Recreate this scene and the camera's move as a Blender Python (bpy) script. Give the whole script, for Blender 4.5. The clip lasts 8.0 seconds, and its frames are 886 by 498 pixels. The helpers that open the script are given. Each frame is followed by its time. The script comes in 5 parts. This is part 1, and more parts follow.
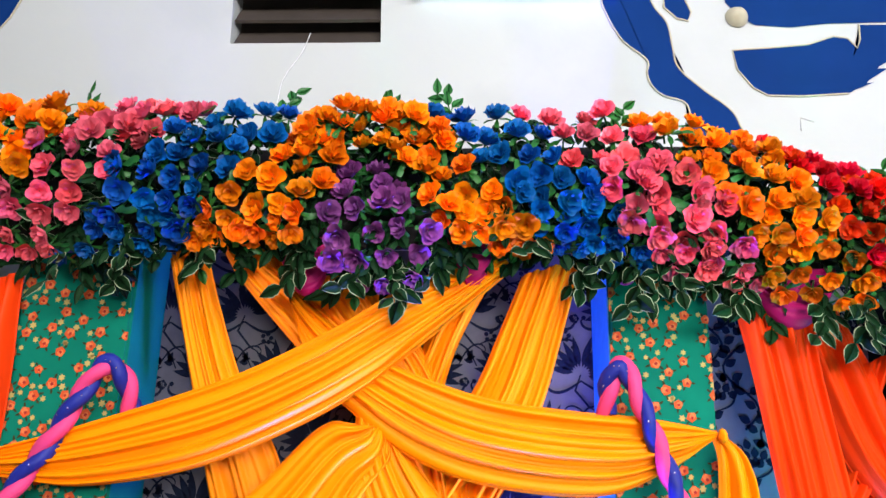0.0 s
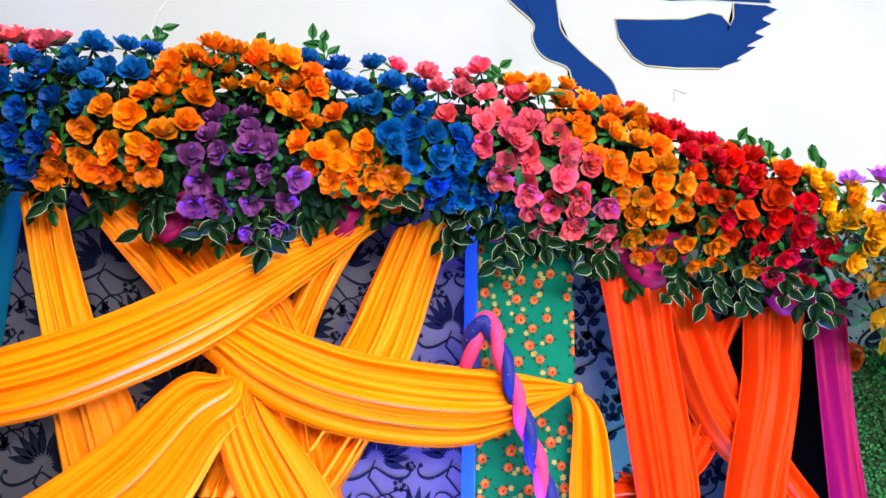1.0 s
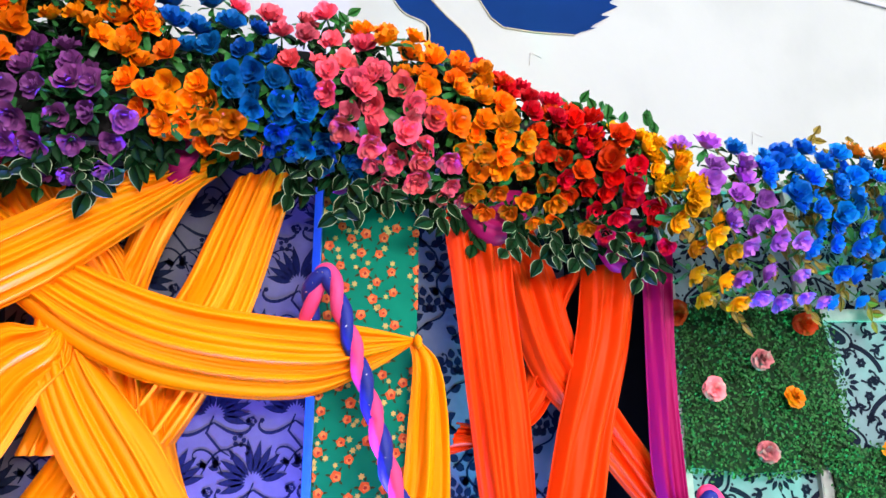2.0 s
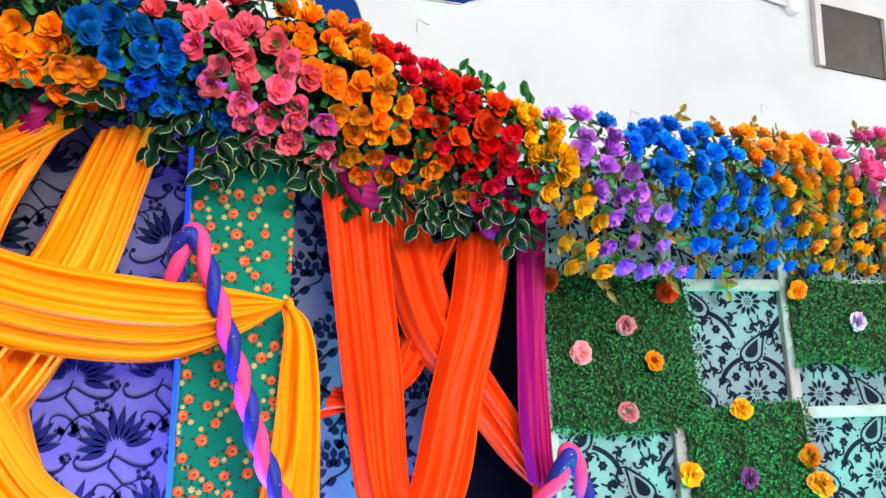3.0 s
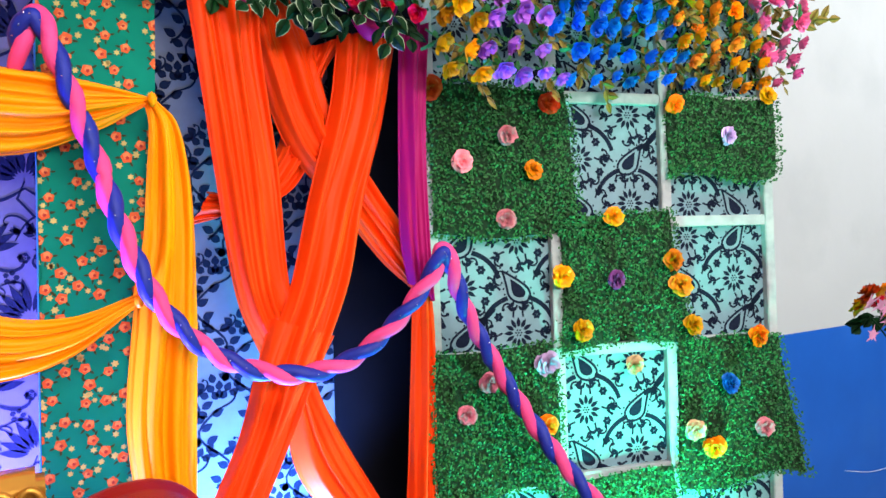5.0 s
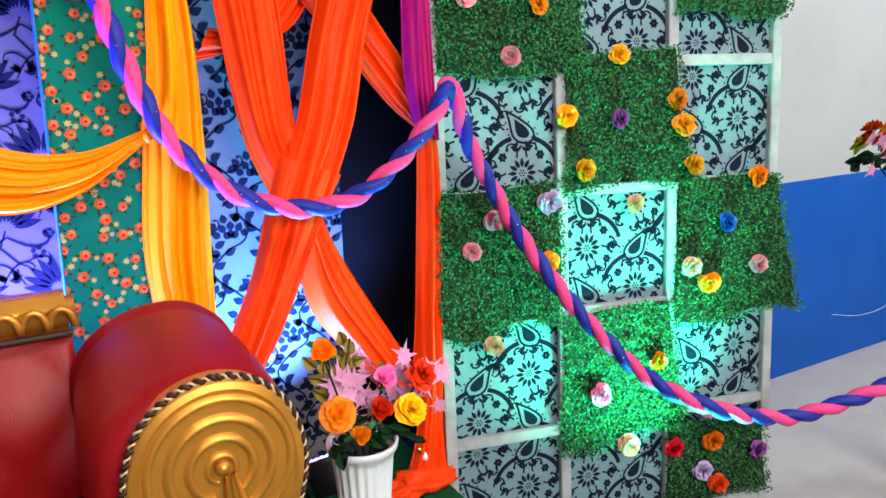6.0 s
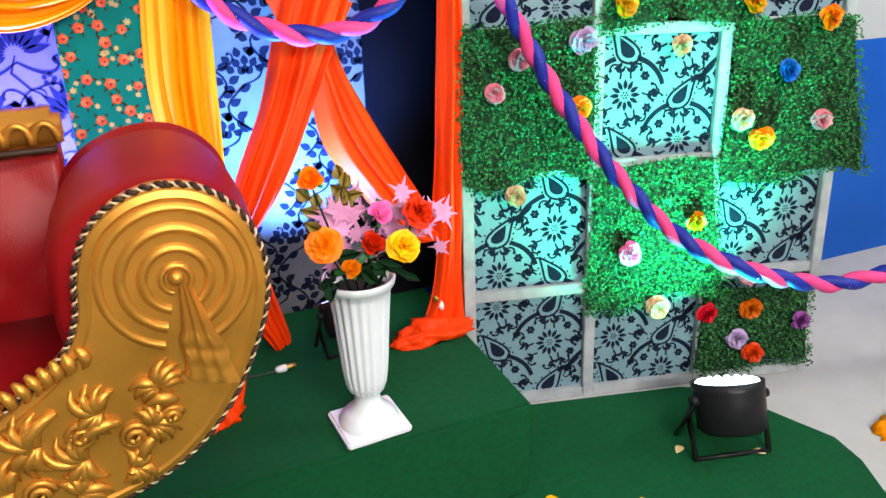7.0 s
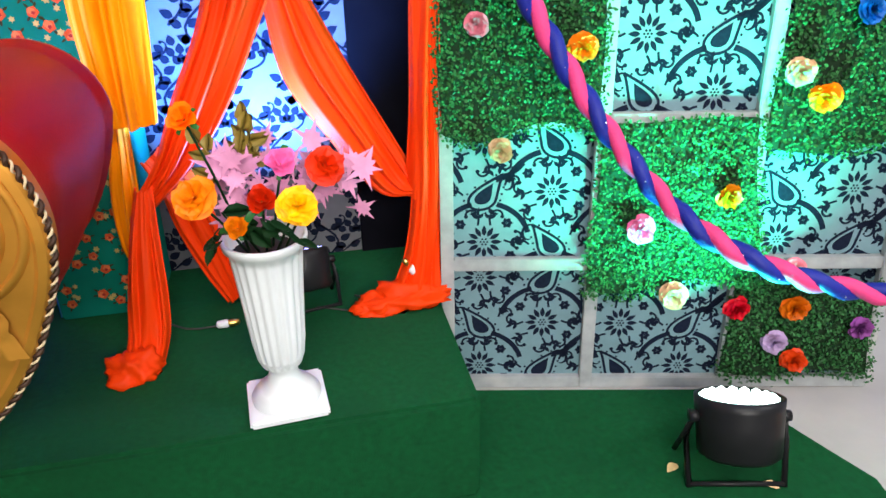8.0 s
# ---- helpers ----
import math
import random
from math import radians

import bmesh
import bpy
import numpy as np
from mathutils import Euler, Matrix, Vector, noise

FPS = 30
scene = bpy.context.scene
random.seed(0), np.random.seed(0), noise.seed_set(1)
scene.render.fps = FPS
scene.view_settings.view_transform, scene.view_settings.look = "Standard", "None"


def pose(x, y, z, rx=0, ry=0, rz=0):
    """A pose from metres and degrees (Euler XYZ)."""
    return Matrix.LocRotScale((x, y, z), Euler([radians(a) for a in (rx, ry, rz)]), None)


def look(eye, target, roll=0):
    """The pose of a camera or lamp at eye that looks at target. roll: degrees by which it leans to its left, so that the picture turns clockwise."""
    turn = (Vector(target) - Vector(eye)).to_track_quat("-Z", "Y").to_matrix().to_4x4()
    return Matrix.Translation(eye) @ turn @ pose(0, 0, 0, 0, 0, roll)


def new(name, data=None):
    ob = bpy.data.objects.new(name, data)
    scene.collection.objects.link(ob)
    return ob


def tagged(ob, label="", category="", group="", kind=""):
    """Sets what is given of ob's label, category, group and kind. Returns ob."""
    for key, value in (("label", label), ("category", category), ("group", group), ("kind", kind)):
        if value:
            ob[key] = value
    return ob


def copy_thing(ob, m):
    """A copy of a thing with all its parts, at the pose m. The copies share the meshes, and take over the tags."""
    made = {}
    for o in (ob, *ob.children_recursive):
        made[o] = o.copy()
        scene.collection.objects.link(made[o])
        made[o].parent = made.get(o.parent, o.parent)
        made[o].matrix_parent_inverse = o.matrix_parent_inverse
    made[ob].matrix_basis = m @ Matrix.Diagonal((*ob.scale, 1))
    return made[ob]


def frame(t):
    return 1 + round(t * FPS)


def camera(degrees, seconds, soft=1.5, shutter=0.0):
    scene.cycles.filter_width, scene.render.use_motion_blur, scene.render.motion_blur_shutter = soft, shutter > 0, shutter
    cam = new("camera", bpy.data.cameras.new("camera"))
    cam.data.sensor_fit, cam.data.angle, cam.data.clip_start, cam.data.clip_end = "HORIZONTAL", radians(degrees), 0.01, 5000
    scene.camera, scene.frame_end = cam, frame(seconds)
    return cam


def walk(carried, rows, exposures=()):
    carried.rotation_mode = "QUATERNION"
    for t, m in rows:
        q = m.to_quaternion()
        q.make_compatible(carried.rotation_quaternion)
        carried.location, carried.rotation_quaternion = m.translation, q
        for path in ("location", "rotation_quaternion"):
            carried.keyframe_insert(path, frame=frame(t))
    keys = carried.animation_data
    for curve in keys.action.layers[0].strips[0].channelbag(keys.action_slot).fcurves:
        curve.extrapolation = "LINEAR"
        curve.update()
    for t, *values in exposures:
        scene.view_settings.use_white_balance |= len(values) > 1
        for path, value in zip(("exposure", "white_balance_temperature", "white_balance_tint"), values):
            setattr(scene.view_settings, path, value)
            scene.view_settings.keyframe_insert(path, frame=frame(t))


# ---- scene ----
cam = camera(62.8, 8.0)
METRES, EYE, TILT, LEAN, TURN = 1.6, 2.12, 15.2, 0.5, 0.0
ROWS = [
    (0.0, 0.0, 0.0, 0.0, 0.0, 0.0, -0.0),
    (0.5, 0.0341, 0.0013, -0.0138, -2.89, -1.67, -1.01),
    (1.0, 0.0679, 0.003, -0.0217, -7.11, -2.54, -2.16),
    (1.5, 0.1084, 0.0006, -0.0312, -10.82, -3.4, -3.11),
    (2.0, 0.1522, -0.0081, -0.0462, -15.61, -4.53, -3.97),
    (2.2, 0.1611, -0.0139, -0.0470, -17.63, -5.01, -4.25),
    (3.3, 0.2243, -0.0407, -0.0598, -24.28, -6.11, -6.31),
    (3.5, 0.2325, -0.0484, -0.0614, -25.43, -6.04, -6.49),
    (4.0, 0.2559, -0.0698, -0.0827, -26.92, -8.74, -7.2),
    (4.2, 0.2606, -0.0665, -0.0953, -27.47, -11.25, -7.53),
    (5.3, 0.2883, -0.0949, -0.1633, -28.47, -18.06, -6.67),
    (5.5, 0.2878, -0.1012, -0.1722, -28.03, -19.67, -6.46),
    (6.0, 0.2599, -0.1217, -0.2027, -29.01, -26.58, -6.6),
    (6.5, 0.2657, -0.1371, -0.2413, -30.07, -31.57, -7.2),
    (7.0, 0.3961, -0.1634, -0.2831, -22.41, -36.75, -5.03),
    (7.5, 0.5501, -0.1414, -0.3263, -19.93, -40.84, -2.56),
    (8.0, 0.7366, -0.0689, -0.3603, -12.05, -42.4, -2.73),
]
walk(cam, [(t, pose(0, 0, EYE, TILT, LEAN, TURN) @ pose(METRES * x, METRES * y, METRES * z, 90 + pitch, roll, yaw)) for t, x, y, z, yaw, pitch, roll in ROWS],
     [(0.0, 0.05), (1.0, 0.12), (2.0, 0.0), (4.2, -0.02), (5.5, -0.2), (6.0, -0.25), (6.5, -0.12), (8.0, -0.12)])

# ---- world and light ----
world = bpy.data.worlds.new("world")
scene.world = world
world.use_nodes = True
world.node_tree.nodes["Background"].inputs[0].default_value = (0.8, 0.9, 1.0, 1)
world.node_tree.nodes["Background"].inputs[1].default_value = 0.05


def area_lamp(name, eye, target, size_x, size_y, watts, color):
    data = bpy.data.lights.new(name, "AREA")
    data.shape, data.size, data.size_y, data.energy, data.color = "RECTANGLE", size_x, size_y, watts, color
    ob = new(name, data)
    ob.matrix_world = look(eye, target)
    return ob


def spot_lamp(name, eye, target, watts, color, angle=70, blend=0.6, radius=0.07):
    data = bpy.data.lights.new(name, "SPOT")
    data.energy, data.color, data.spot_size, data.spot_blend, data.shadow_soft_size = watts, color, radians(angle), blend, radius
    ob = new(name, data)
    ob.matrix_world = look(eye, target)
    return ob


# added fill lamps, no fixtures seen: above and behind the walk, one to the right
area_lamp("fill_light", (0.8, -1.0, 4.6), (0.8, 2.1, 1.4), 4.0, 0.5, 145, (1.0, 0.96, 0.90))
area_lamp("fill_light", (1.3, -2.8, 2.9), (1.1, 2.2, 1.9), 3.0, 0.8, 300, (1.0, 0.96, 0.90))
area_lamp("fill_light", (5.4, 0.2, 3.8), (4.0, 2.3, 1.2), 2.2, 0.5, 130, (0.95, 0.98, 1.0))
# colour-changing floor spots
PAR_RIGHT, PAR_PORTAL, PAR_CENTRE = (0.02, 0.85, 0.55), (0.09, 0.28, 1.0), (0.16, 0.14, 1.0)


# ---- materials ----
def material(name, color, rough=0.6, metal=0.0, vary=0.12, scale=20.0, bump=0.0, bump_scale=120.0, per_object=0.0, gloss=0.22,
             second=None, second_scale=3.0, coat=0.0, through_light=0.0, weave=False, per_leaf=0.0):
    m = bpy.data.materials.new(name)
    m.use_nodes = True
    nt = m.node_tree
    b = nt.nodes["Principled BSDF"]
    b.inputs["Roughness"].default_value, b.inputs["Metallic"].default_value = rough, metal
    b.inputs["Specular IOR Level"].default_value, b.inputs["Coat Weight"].default_value = gloss, coat
    co = nt.nodes.new("ShaderNodeTexCoord")
    n1 = nt.nodes.new("ShaderNodeTexNoise")
    n1.inputs["Scale"].default_value, n1.inputs["Detail"].default_value = scale, 5
    nt.links.new(co.outputs["Object"], n1.inputs["Vector"])
    mix = nt.nodes.new("ShaderNodeMix")
    mix.data_type = "RGBA"
    dark = [max(0.0, c * (1 - 1.6 * vary)) for c in color]
    light = [min(1.0, c * (1 + 1.2 * vary)) for c in color]
    mix.inputs[6].default_value, mix.inputs[7].default_value = (*dark, 1), (*light, 1)
    nt.links.new(n1.outputs["Fac"], mix.inputs[0])
    out = mix.outputs[2]
    if second:
        n2 = nt.nodes.new("ShaderNodeTexNoise")
        n2.inputs["Scale"].default_value, n2.inputs["Detail"].default_value = second_scale, 6
        nt.links.new(co.outputs["Object"], n2.inputs["Vector"])
        ramp = nt.nodes.new("ShaderNodeMapRange")
        ramp.inputs[1].default_value, ramp.inputs[2].default_value = 0.5, 0.72
        nt.links.new(n2.outputs["Fac"], ramp.inputs[0])
        mx = nt.nodes.new("ShaderNodeMix")
        mx.data_type = "RGBA"
        mx.inputs[7].default_value = (*second, 1)
        nt.links.new(ramp.outputs[0], mx.inputs[0])
        nt.links.new(out, mx.inputs[6])
        out = mx.outputs[2]
    if per_leaf:
        geo = nt.nodes.new("ShaderNodeNewGeometry")
        r = nt.nodes.new("ShaderNodeMapRange")
        r.inputs[3].default_value, r.inputs[4].default_value = 1 - per_leaf, 1 + per_leaf
        nt.links.new(geo.outputs["Random Per Island"], r.inputs[0])
        hsv = nt.nodes.new("ShaderNodeHueSaturation")
        nt.links.new(r.outputs[0], hsv.inputs["Value"])
        nt.links.new(out, hsv.inputs["Color"])
        out = hsv.outputs[0]
    if per_object:
        info = nt.nodes.new("ShaderNodeObjectInfo")
        hsv = nt.nodes.new("ShaderNodeHueSaturation")
        for k, (a, c) in enumerate(((0.5 - 0.009 * per_object, 0.5 + 0.012 * per_object), (1, 1 + 0.06 * per_object), (1 - 0.30 * per_object, 1 + 0.25 * per_object))):
            r = nt.nodes.new("ShaderNodeMapRange")
            r.inputs[3].default_value, r.inputs[4].default_value = a, c
            if k == 0:
                nt.links.new(info.outputs["Random"], r.inputs[0])
            else:
                w = nt.nodes.new("ShaderNodeMath")
                w.operation = "MULTIPLY_ADD"
                w.inputs[1].default_value, w.inputs[2].default_value = 7.13 * k, 0.37
                f = nt.nodes.new("ShaderNodeMath")
                f.operation = "FRACT"
                nt.links.new(info.outputs["Random"], w.inputs[0])
                nt.links.new(w.outputs[0], f.inputs[0])
                nt.links.new(f.outputs[0], r.inputs[0])
            nt.links.new(r.outputs[0], hsv.inputs[k])
        nt.links.new(out, hsv.inputs["Color"])
        out = hsv.outputs[0]
    nt.links.new(out, b.inputs["Base Color"])
    if through_light:
        b.inputs["Transmission Weight"].default_value = 0.0
        b.inputs["Subsurface Weight"].default_value = through_light
        b.inputs["Subsurface Radius"].default_value = (0.02, 0.01, 0.006)
    if bump:
        if weave:
            bn = nt.nodes.new("ShaderNodeTexWave")
            bn.inputs["Scale"].default_value, bn.inputs["Distortion"].default_value = bump_scale, 2.0
            fac = bn.outputs["Fac"]
        else:
            bn = nt.nodes.new("ShaderNodeTexNoise")
            bn.inputs["Scale"].default_value, bn.inputs["Detail"].default_value = bump_scale, 4
            fac = bn.outputs["Fac"]
        nt.links.new(co.outputs["Object"], bn.inputs["Vector"])
        bp = nt.nodes.new("ShaderNodeBump")
        bp.inputs["Strength"].default_value, bp.inputs["Distance"].default_value = bump, 0.004
        nt.links.new(fac, bp.inputs["Height"])
        nt.links.new(bp.outputs[0], b.inputs["Normal"])
    return m


def glowing(name, color, strength):
    m = bpy.data.materials.new(name)
    m.use_nodes = True
    b = m.node_tree.nodes["Principled BSDF"]
    b.inputs["Base Color"].default_value = (0.8, 0.8, 0.8, 1)
    b.inputs["Emission Color"].default_value, b.inputs["Emission Strength"].default_value = (*color, 1), strength
    return m


WALL = material("white_wall_paint", (0.41, 0.43, 0.44), 0.75, vary=0.05, scale=2.0, bump=0.25, bump_scale=14, second=(0.34, 0.36, 0.37), second_scale=1.3)
WALL_BLUE = material("blue_wall_paint", (0.005, 0.085, 0.42), 0.6, vary=0.12, scale=3.0, bump=0.2, bump_scale=14, second=(0.012, 0.10, 0.44), second_scale=2.0)
PAINT_NAVY = material("navy_mural_paint", (0.004, 0.026, 0.13), 0.8, gloss=0.04, vary=0.15, scale=6, bump=0.2, bump_scale=14)
CONCRETE = material("grey_floor", (0.42, 0.40, 0.39), 0.6, vary=0.12, scale=5, bump=0.2, bump_scale=40, second=(0.36, 0.33, 0.31), second_scale=2)
CARPET = material("green_carpet", (0.001, 0.072, 0.020), 0.95, vary=0.3, scale=60, bump=0.6, bump_scale=500, second=(0.001, 0.055, 0.016), second_scale=2.5)
DARKWOOD = material("dark_louvre", (0.05, 0.04, 0.035), 0.6, vary=0.3, scale=10, bump=0.2)
BOARD = material("backing_board", (0.02, 0.018, 0.02), 0.8, vary=0.3, scale=8)
FRAMEWOOD = material("white_painted_batten", (0.34, 0.36, 0.37), 0.6, vary=0.22, scale=25, bump=0.3, bump_scale=60, second=(0.42, 0.42, 0.42), second_scale=9)
SILVER = material("silver_grey_cloth", (0.16, 0.26, 0.30), 0.45, vary=0.1, scale=30, bump=0.15, bump_scale=300)
SILVER_DARK = material("pewter_cloth", (0.085, 0.085, 0.11), 0.45, vary=0.15, scale=30, bump=0.15, bump_scale=300)
PALE = material("pale_portal_cloth", (0.125, 0.13, 0.145), 0.5, vary=0.1, scale=30, bump=0.15, bump_scale=300)
# near-black for the unlit right part of the side portal, shade put into colour
SHADE_BLACK = material("portal_shade_black", (0.005, 0.005, 0.008), 0.95, gloss=0.02, vary=0.3, scale=8)
FLOCK = material("black_flock", (0.010, 0.014, 0.03), 0.95, gloss=0.05, vary=0.3, scale=80, bump=0.3, bump_scale=400)
TEAL = material("green_printed_cloth", (0.004, 0.165, 0.115), 0.8, gloss=0.05, vary=0.12, scale=12, bump=0.2, bump_scale=350)
TEAL_SIDE = material("blue_pillar_cloth", (0.02, 0.20, 0.42), 0.5, vary=0.2, scale=30, bump=0.2, bump_scale=200)
PRINT_ORANGE = material("orange_print", (0.55, 0.085, 0.02), 0.7, vary=0.25, scale=60)
PRINT_PEACH = material("peach_print", (0.66, 0.18, 0.06), 0.7, vary=0.25, scale=60)
PRINT_RED = material("red_print", (0.30, 0.02, 0.015), 0.7, vary=0.2, scale=60)
PRINT_CREAM = material("cream_print", (0.44, 0.36, 0.12), 0.7, vary=0.2, scale=60)
PRINT_OLIVE = material("olive_print", (0.03, 0.035, 0.008), 0.7, vary=0.2, scale=60)
CLOTH = {
    "yellow": material("yellow_satin", (0.90, 0.262, 0.001), 0.45, gloss=0.12, vary=0.08, scale=6, bump=0.12, bump_scale=500),
    "orange": material("orange_chiffon", (0.80, 0.046, 0.002), 0.5, gloss=0.12, vary=0.08, scale=6, bump=0.12, bump_scale=500),
    "magenta": material("magenta_chiffon", (0.34, 0.005, 0.105), 0.5, gloss=0.12, vary=0.1, scale=6, bump=0.12, bump_scale=500),
    "purple": material("purple_chiffon", (0.20, 0.008, 0.28), 0.45, vary=0.1, scale=6),
}
ROPE_PINK = material("pink_cloth_strand", (0.66, 0.05, 0.20), 0.6, vary=0.12, scale=15, bump=0.4, bump_scale=120)
ROPE_BLUE = material("navy_cloth_strand", (0.012, 0.02, 0.24), 0.5, vary=0.2, scale=15, bump=0.4, bump_scale=120)
SEQUIN = material("silver_sequin", (0.9, 0.9, 0.9), 0.15, metal=1.0, vary=0.05)
PETAL = {n: material(n + "_petal", c, 0.5, vary=0.28, scale=45, per_object=1.15) for n, c in {
    "orange": (1.0, 0.18, 0.005), "blue": (0.004, 0.085, 0.34), "pink": (0.74, 0.12, 0.19), "red": (0.60, 0.010, 0.004),
    "yellow": (0.96, 0.37, 0.006), "purple": (0.20, 0.05, 0.22), "violet": (0.42, 0.14, 0.62), "amber": (1.0, 0.28, 0.03), "rose": (0.86, 0.14, 0.36), "azure": (0.008, 0.18, 0.72),
    "lilac": (0.66, 0.45, 0.78), "cream": (0.85, 0.50, 0.28), "coral": (0.92, 0.23, 0.30)}.items()}
LEAF = material("dark_leaf", (0.006, 0.028, 0.009), 0.6, gloss=0.1, vary=0.35, scale=30, per_object=0.7)
LEAF_BRIGHT = material("bright_leaf", (0.022, 0.12, 0.026), 0.4, vary=0.3, scale=30, per_object=0.8)
LEAF_EDGE = material("cream_leaf_edge", (0.24, 0.29, 0.19), 0.5, vary=0.2, scale=30)
LEAF_GOLD = material("bronze_leaf", (0.24, 0.17, 0.035), 0.4, vary=0.35, scale=30, per_object=0.8)
MAPLE = material("pink_maple_leaf", (0.60, 0.25, 0.42), 0.5, vary=0.2, scale=30, per_object=0.5)
GRASS = material("turf_leaf", (0.022, 0.105, 0.028), 0.55, gloss=0.18, vary=0.25, scale=40, per_leaf=0.55)
GRASS_BASE = material("turf_backing", (0.01, 0.03, 0.012), 0.9, vary=0.3)
GOLD = material("gold_paint", (0.60, 0.265, 0.040), 0.38, metal=0.65, vary=0.18, scale=12, bump=0.15, bump_scale=60, second=(0.40, 0.18, 0.025), second_scale=6)
LEATHER = material("red_leatherette", (0.235, 0.003, 0.005), 0.42, gloss=0.28, vary=0.1, scale=8, bump=0.25, bump_scale=260)
CORD_DARK = material("dark_cord", (0.035, 0.015, 0.008), 0.5, vary=0.3, scale=30)
CORD_LIGHT = material("cream_cord", (0.5, 0.38, 0.24), 0.5, vary=0.2, scale=30)
PLASTIC_WHITE = material("white_plastic", (0.72, 0.74, 0.78), 0.35, gloss=0.5, vary=0.05, scale=10)
BLACK = material("black_metal", (0.012, 0.012, 0.014), 0.4, vary=0.2, scale=20)
CABLE = material("grey_cable", (0.05, 0.05, 0.05), 0.5, vary=0.2)
BRASS = material("brass_cap", (0.65, 0.45, 0.12), 0.3, metal=1.0)
TUBE_GLOW = glowing("tube_glow", (0.55, 0.95, 1.0), 4.0)


# ---- helpers ----
def thing(name, label, category, group="", kind="", at=None):
    ob = new(name)
    if at is not None:
        ob.matrix_world = at
    return tagged(ob, label, category, group, kind)


def finish(bm, mats, smooth=True):
    me = bpy.data.meshes.new("mesh")
    bm.normal_update()
    bm.to_mesh(me)
    bm.free()
    for m in mats if isinstance(mats, (list, tuple)) else [mats]:
        me.materials.append(m)
    if smooth:
        me.shade_smooth()
    return me


def part(name, bm, mats, parent=None, label="", smooth=True, at=None):
    ob = new(name, finish(bm, mats, smooth) if isinstance(bm, bmesh.types.BMesh) else bm)
    if parent is not None:
        ob.parent = parent
    if at is not None:
        ob.matrix_basis = at
    if label:
        ob["label"] = label
    if name in ("print", "sequin", "lamp_face"):
        ob["kind"] = "stuff"
    return ob


def box(bm, x0, x1, y0, y1, z0, z1, bevel=0.0):
    r = bmesh.ops.create_cube(bm, size=1)
    bmesh.ops.transform(bm, matrix=pose((x0 + x1) / 2, (y0 + y1) / 2, (z0 + z1) / 2) @ Matrix.Diagonal((x1 - x0, y1 - y0, z1 - z0, 1)), verts=r["verts"])
    if bevel:
        es = {e for v in r["verts"] for e in v.link_edges}
        bmesh.ops.bevel(bm, geom=list(es), offset=bevel, segments=2, affect="EDGES")
    return r


def boxes(*dims, bevel=0.0):
    bm = bmesh.new()
    for d in dims:
        box(bm, *d, bevel=bevel)
    return bm


def tube(bm, pts, radius, sides=8, closed_ends=True, mat=0):
    """A round bar along the points; radius a number or a function of 0..1."""
    rings, n = [], len(pts)
    up = Vector((0.13, 0.21, 1)).normalized()
    for i, p in enumerate(pts):
        d = (Vector(pts[min(i + 1, n - 1)]) - Vector(pts[max(i - 1, 0)])).normalized()
        a = d.cross(up)
        if a.length < 1e-3:
            a = d.cross(Vector((1, 0, 0)))
        a.normalize()
        b = d.cross(a)
        r = radius(i / (n - 1)) if callable(radius) else radius
        rings.append([bm.verts.new(Vector(p) + r * (math.cos(k * math.tau / sides) * a + math.sin(k * math.tau / sides) * b)) for k in range(sides)])
    for q, w in zip(rings, rings[1:]):
        for k in range(sides):
            bm.faces.new((q[k], q[(k + 1) % sides], w[(k + 1) % sides], w[k])).material_index = mat
    if closed_ends:
        bm.faces.new(rings[0][::-1]).material_index = mat
        bm.faces.new(rings[-1]).material_index = mat


def curve_points(ctrl, n):
    """Catmull-Rom through the control rows (any number of columns)."""
    c = np.array(ctrl, float)
    c = np.vstack([2 * c[0] - c[1], c, 2 * c[-1] - c[-2]])
    out = []
    m = len(c) - 3
    for s in np.linspace(0, m, n):
        i = min(int(s), m - 1)
        u = s - i
        p0, p1, p2, p3 = c[i:i + 4]
        out.append(0.5 * (2 * p1 + (p2 - p0) * u + (2 * p0 - 5 * p1 + 4 * p2 - p3) * u * u + (3 * p1 - p0 - 3 * p2 + p3) * u ** 3))
    return np.array(out)


def closed_points(ctrl, n):
    """The same through a closed loop whose last row repeats its first."""
    c = list(ctrl[:-1])
    k = len(c)
    wrapped = c[-3:] + c + c[:4]
    fine = curve_points(wrapped, (len(wrapped) - 1) * 24 + 1)[3 * 24:(3 + k) * 24 + 1]
    return fine[np.linspace(0, len(fine) - 1, n).round().astype(int)]


def lathe(bm, profile, sides=32, flute=0.0, flutes=18, flute_range=(0, 1)):
    rings = []
    for r, z in profile:
        ring = []
        for k in range(sides):
            a = k * math.tau / sides
            rr = r * (1 - flute * (abs(math.sin(a * flutes / 2)) ** 3) * (flute_range[0] < z < flute_range[1]))
            ring.append(bm.verts.new((rr * math.cos(a), rr * math.sin(a), z)))
        rings.append(ring)
    for q, w in zip(rings, rings[1:]):
        for k in range(sides):
            bm.faces.new((q[k], q[(k + 1) % sides], w[(k + 1) % sides], w[k]))
    return rings


# flat printed motifs, in a plane (u, v)
def poly(bm, pts, put, mat=0):
    try:
        bm.faces.new([bm.verts.new(put(u, v)) for u, v in pts]).material_index = mat
    except ValueError:
        pass


def blade(bm, u, v, angle, length, width, put, mat=0, n=5):
    ca, sa = math.cos(angle), math.sin(angle)
    side = [(length * k / n, width / 2 * math.sin(math.pi * (k / n) ** 0.8)) for k in range(n + 1)]
    pts = side + [(a, -b) for a, b in side[-2:0:-1]]
    poly(bm, [(u + a * ca - b * sa, v + a * sa + b * ca) for a, b in pts], put, mat)


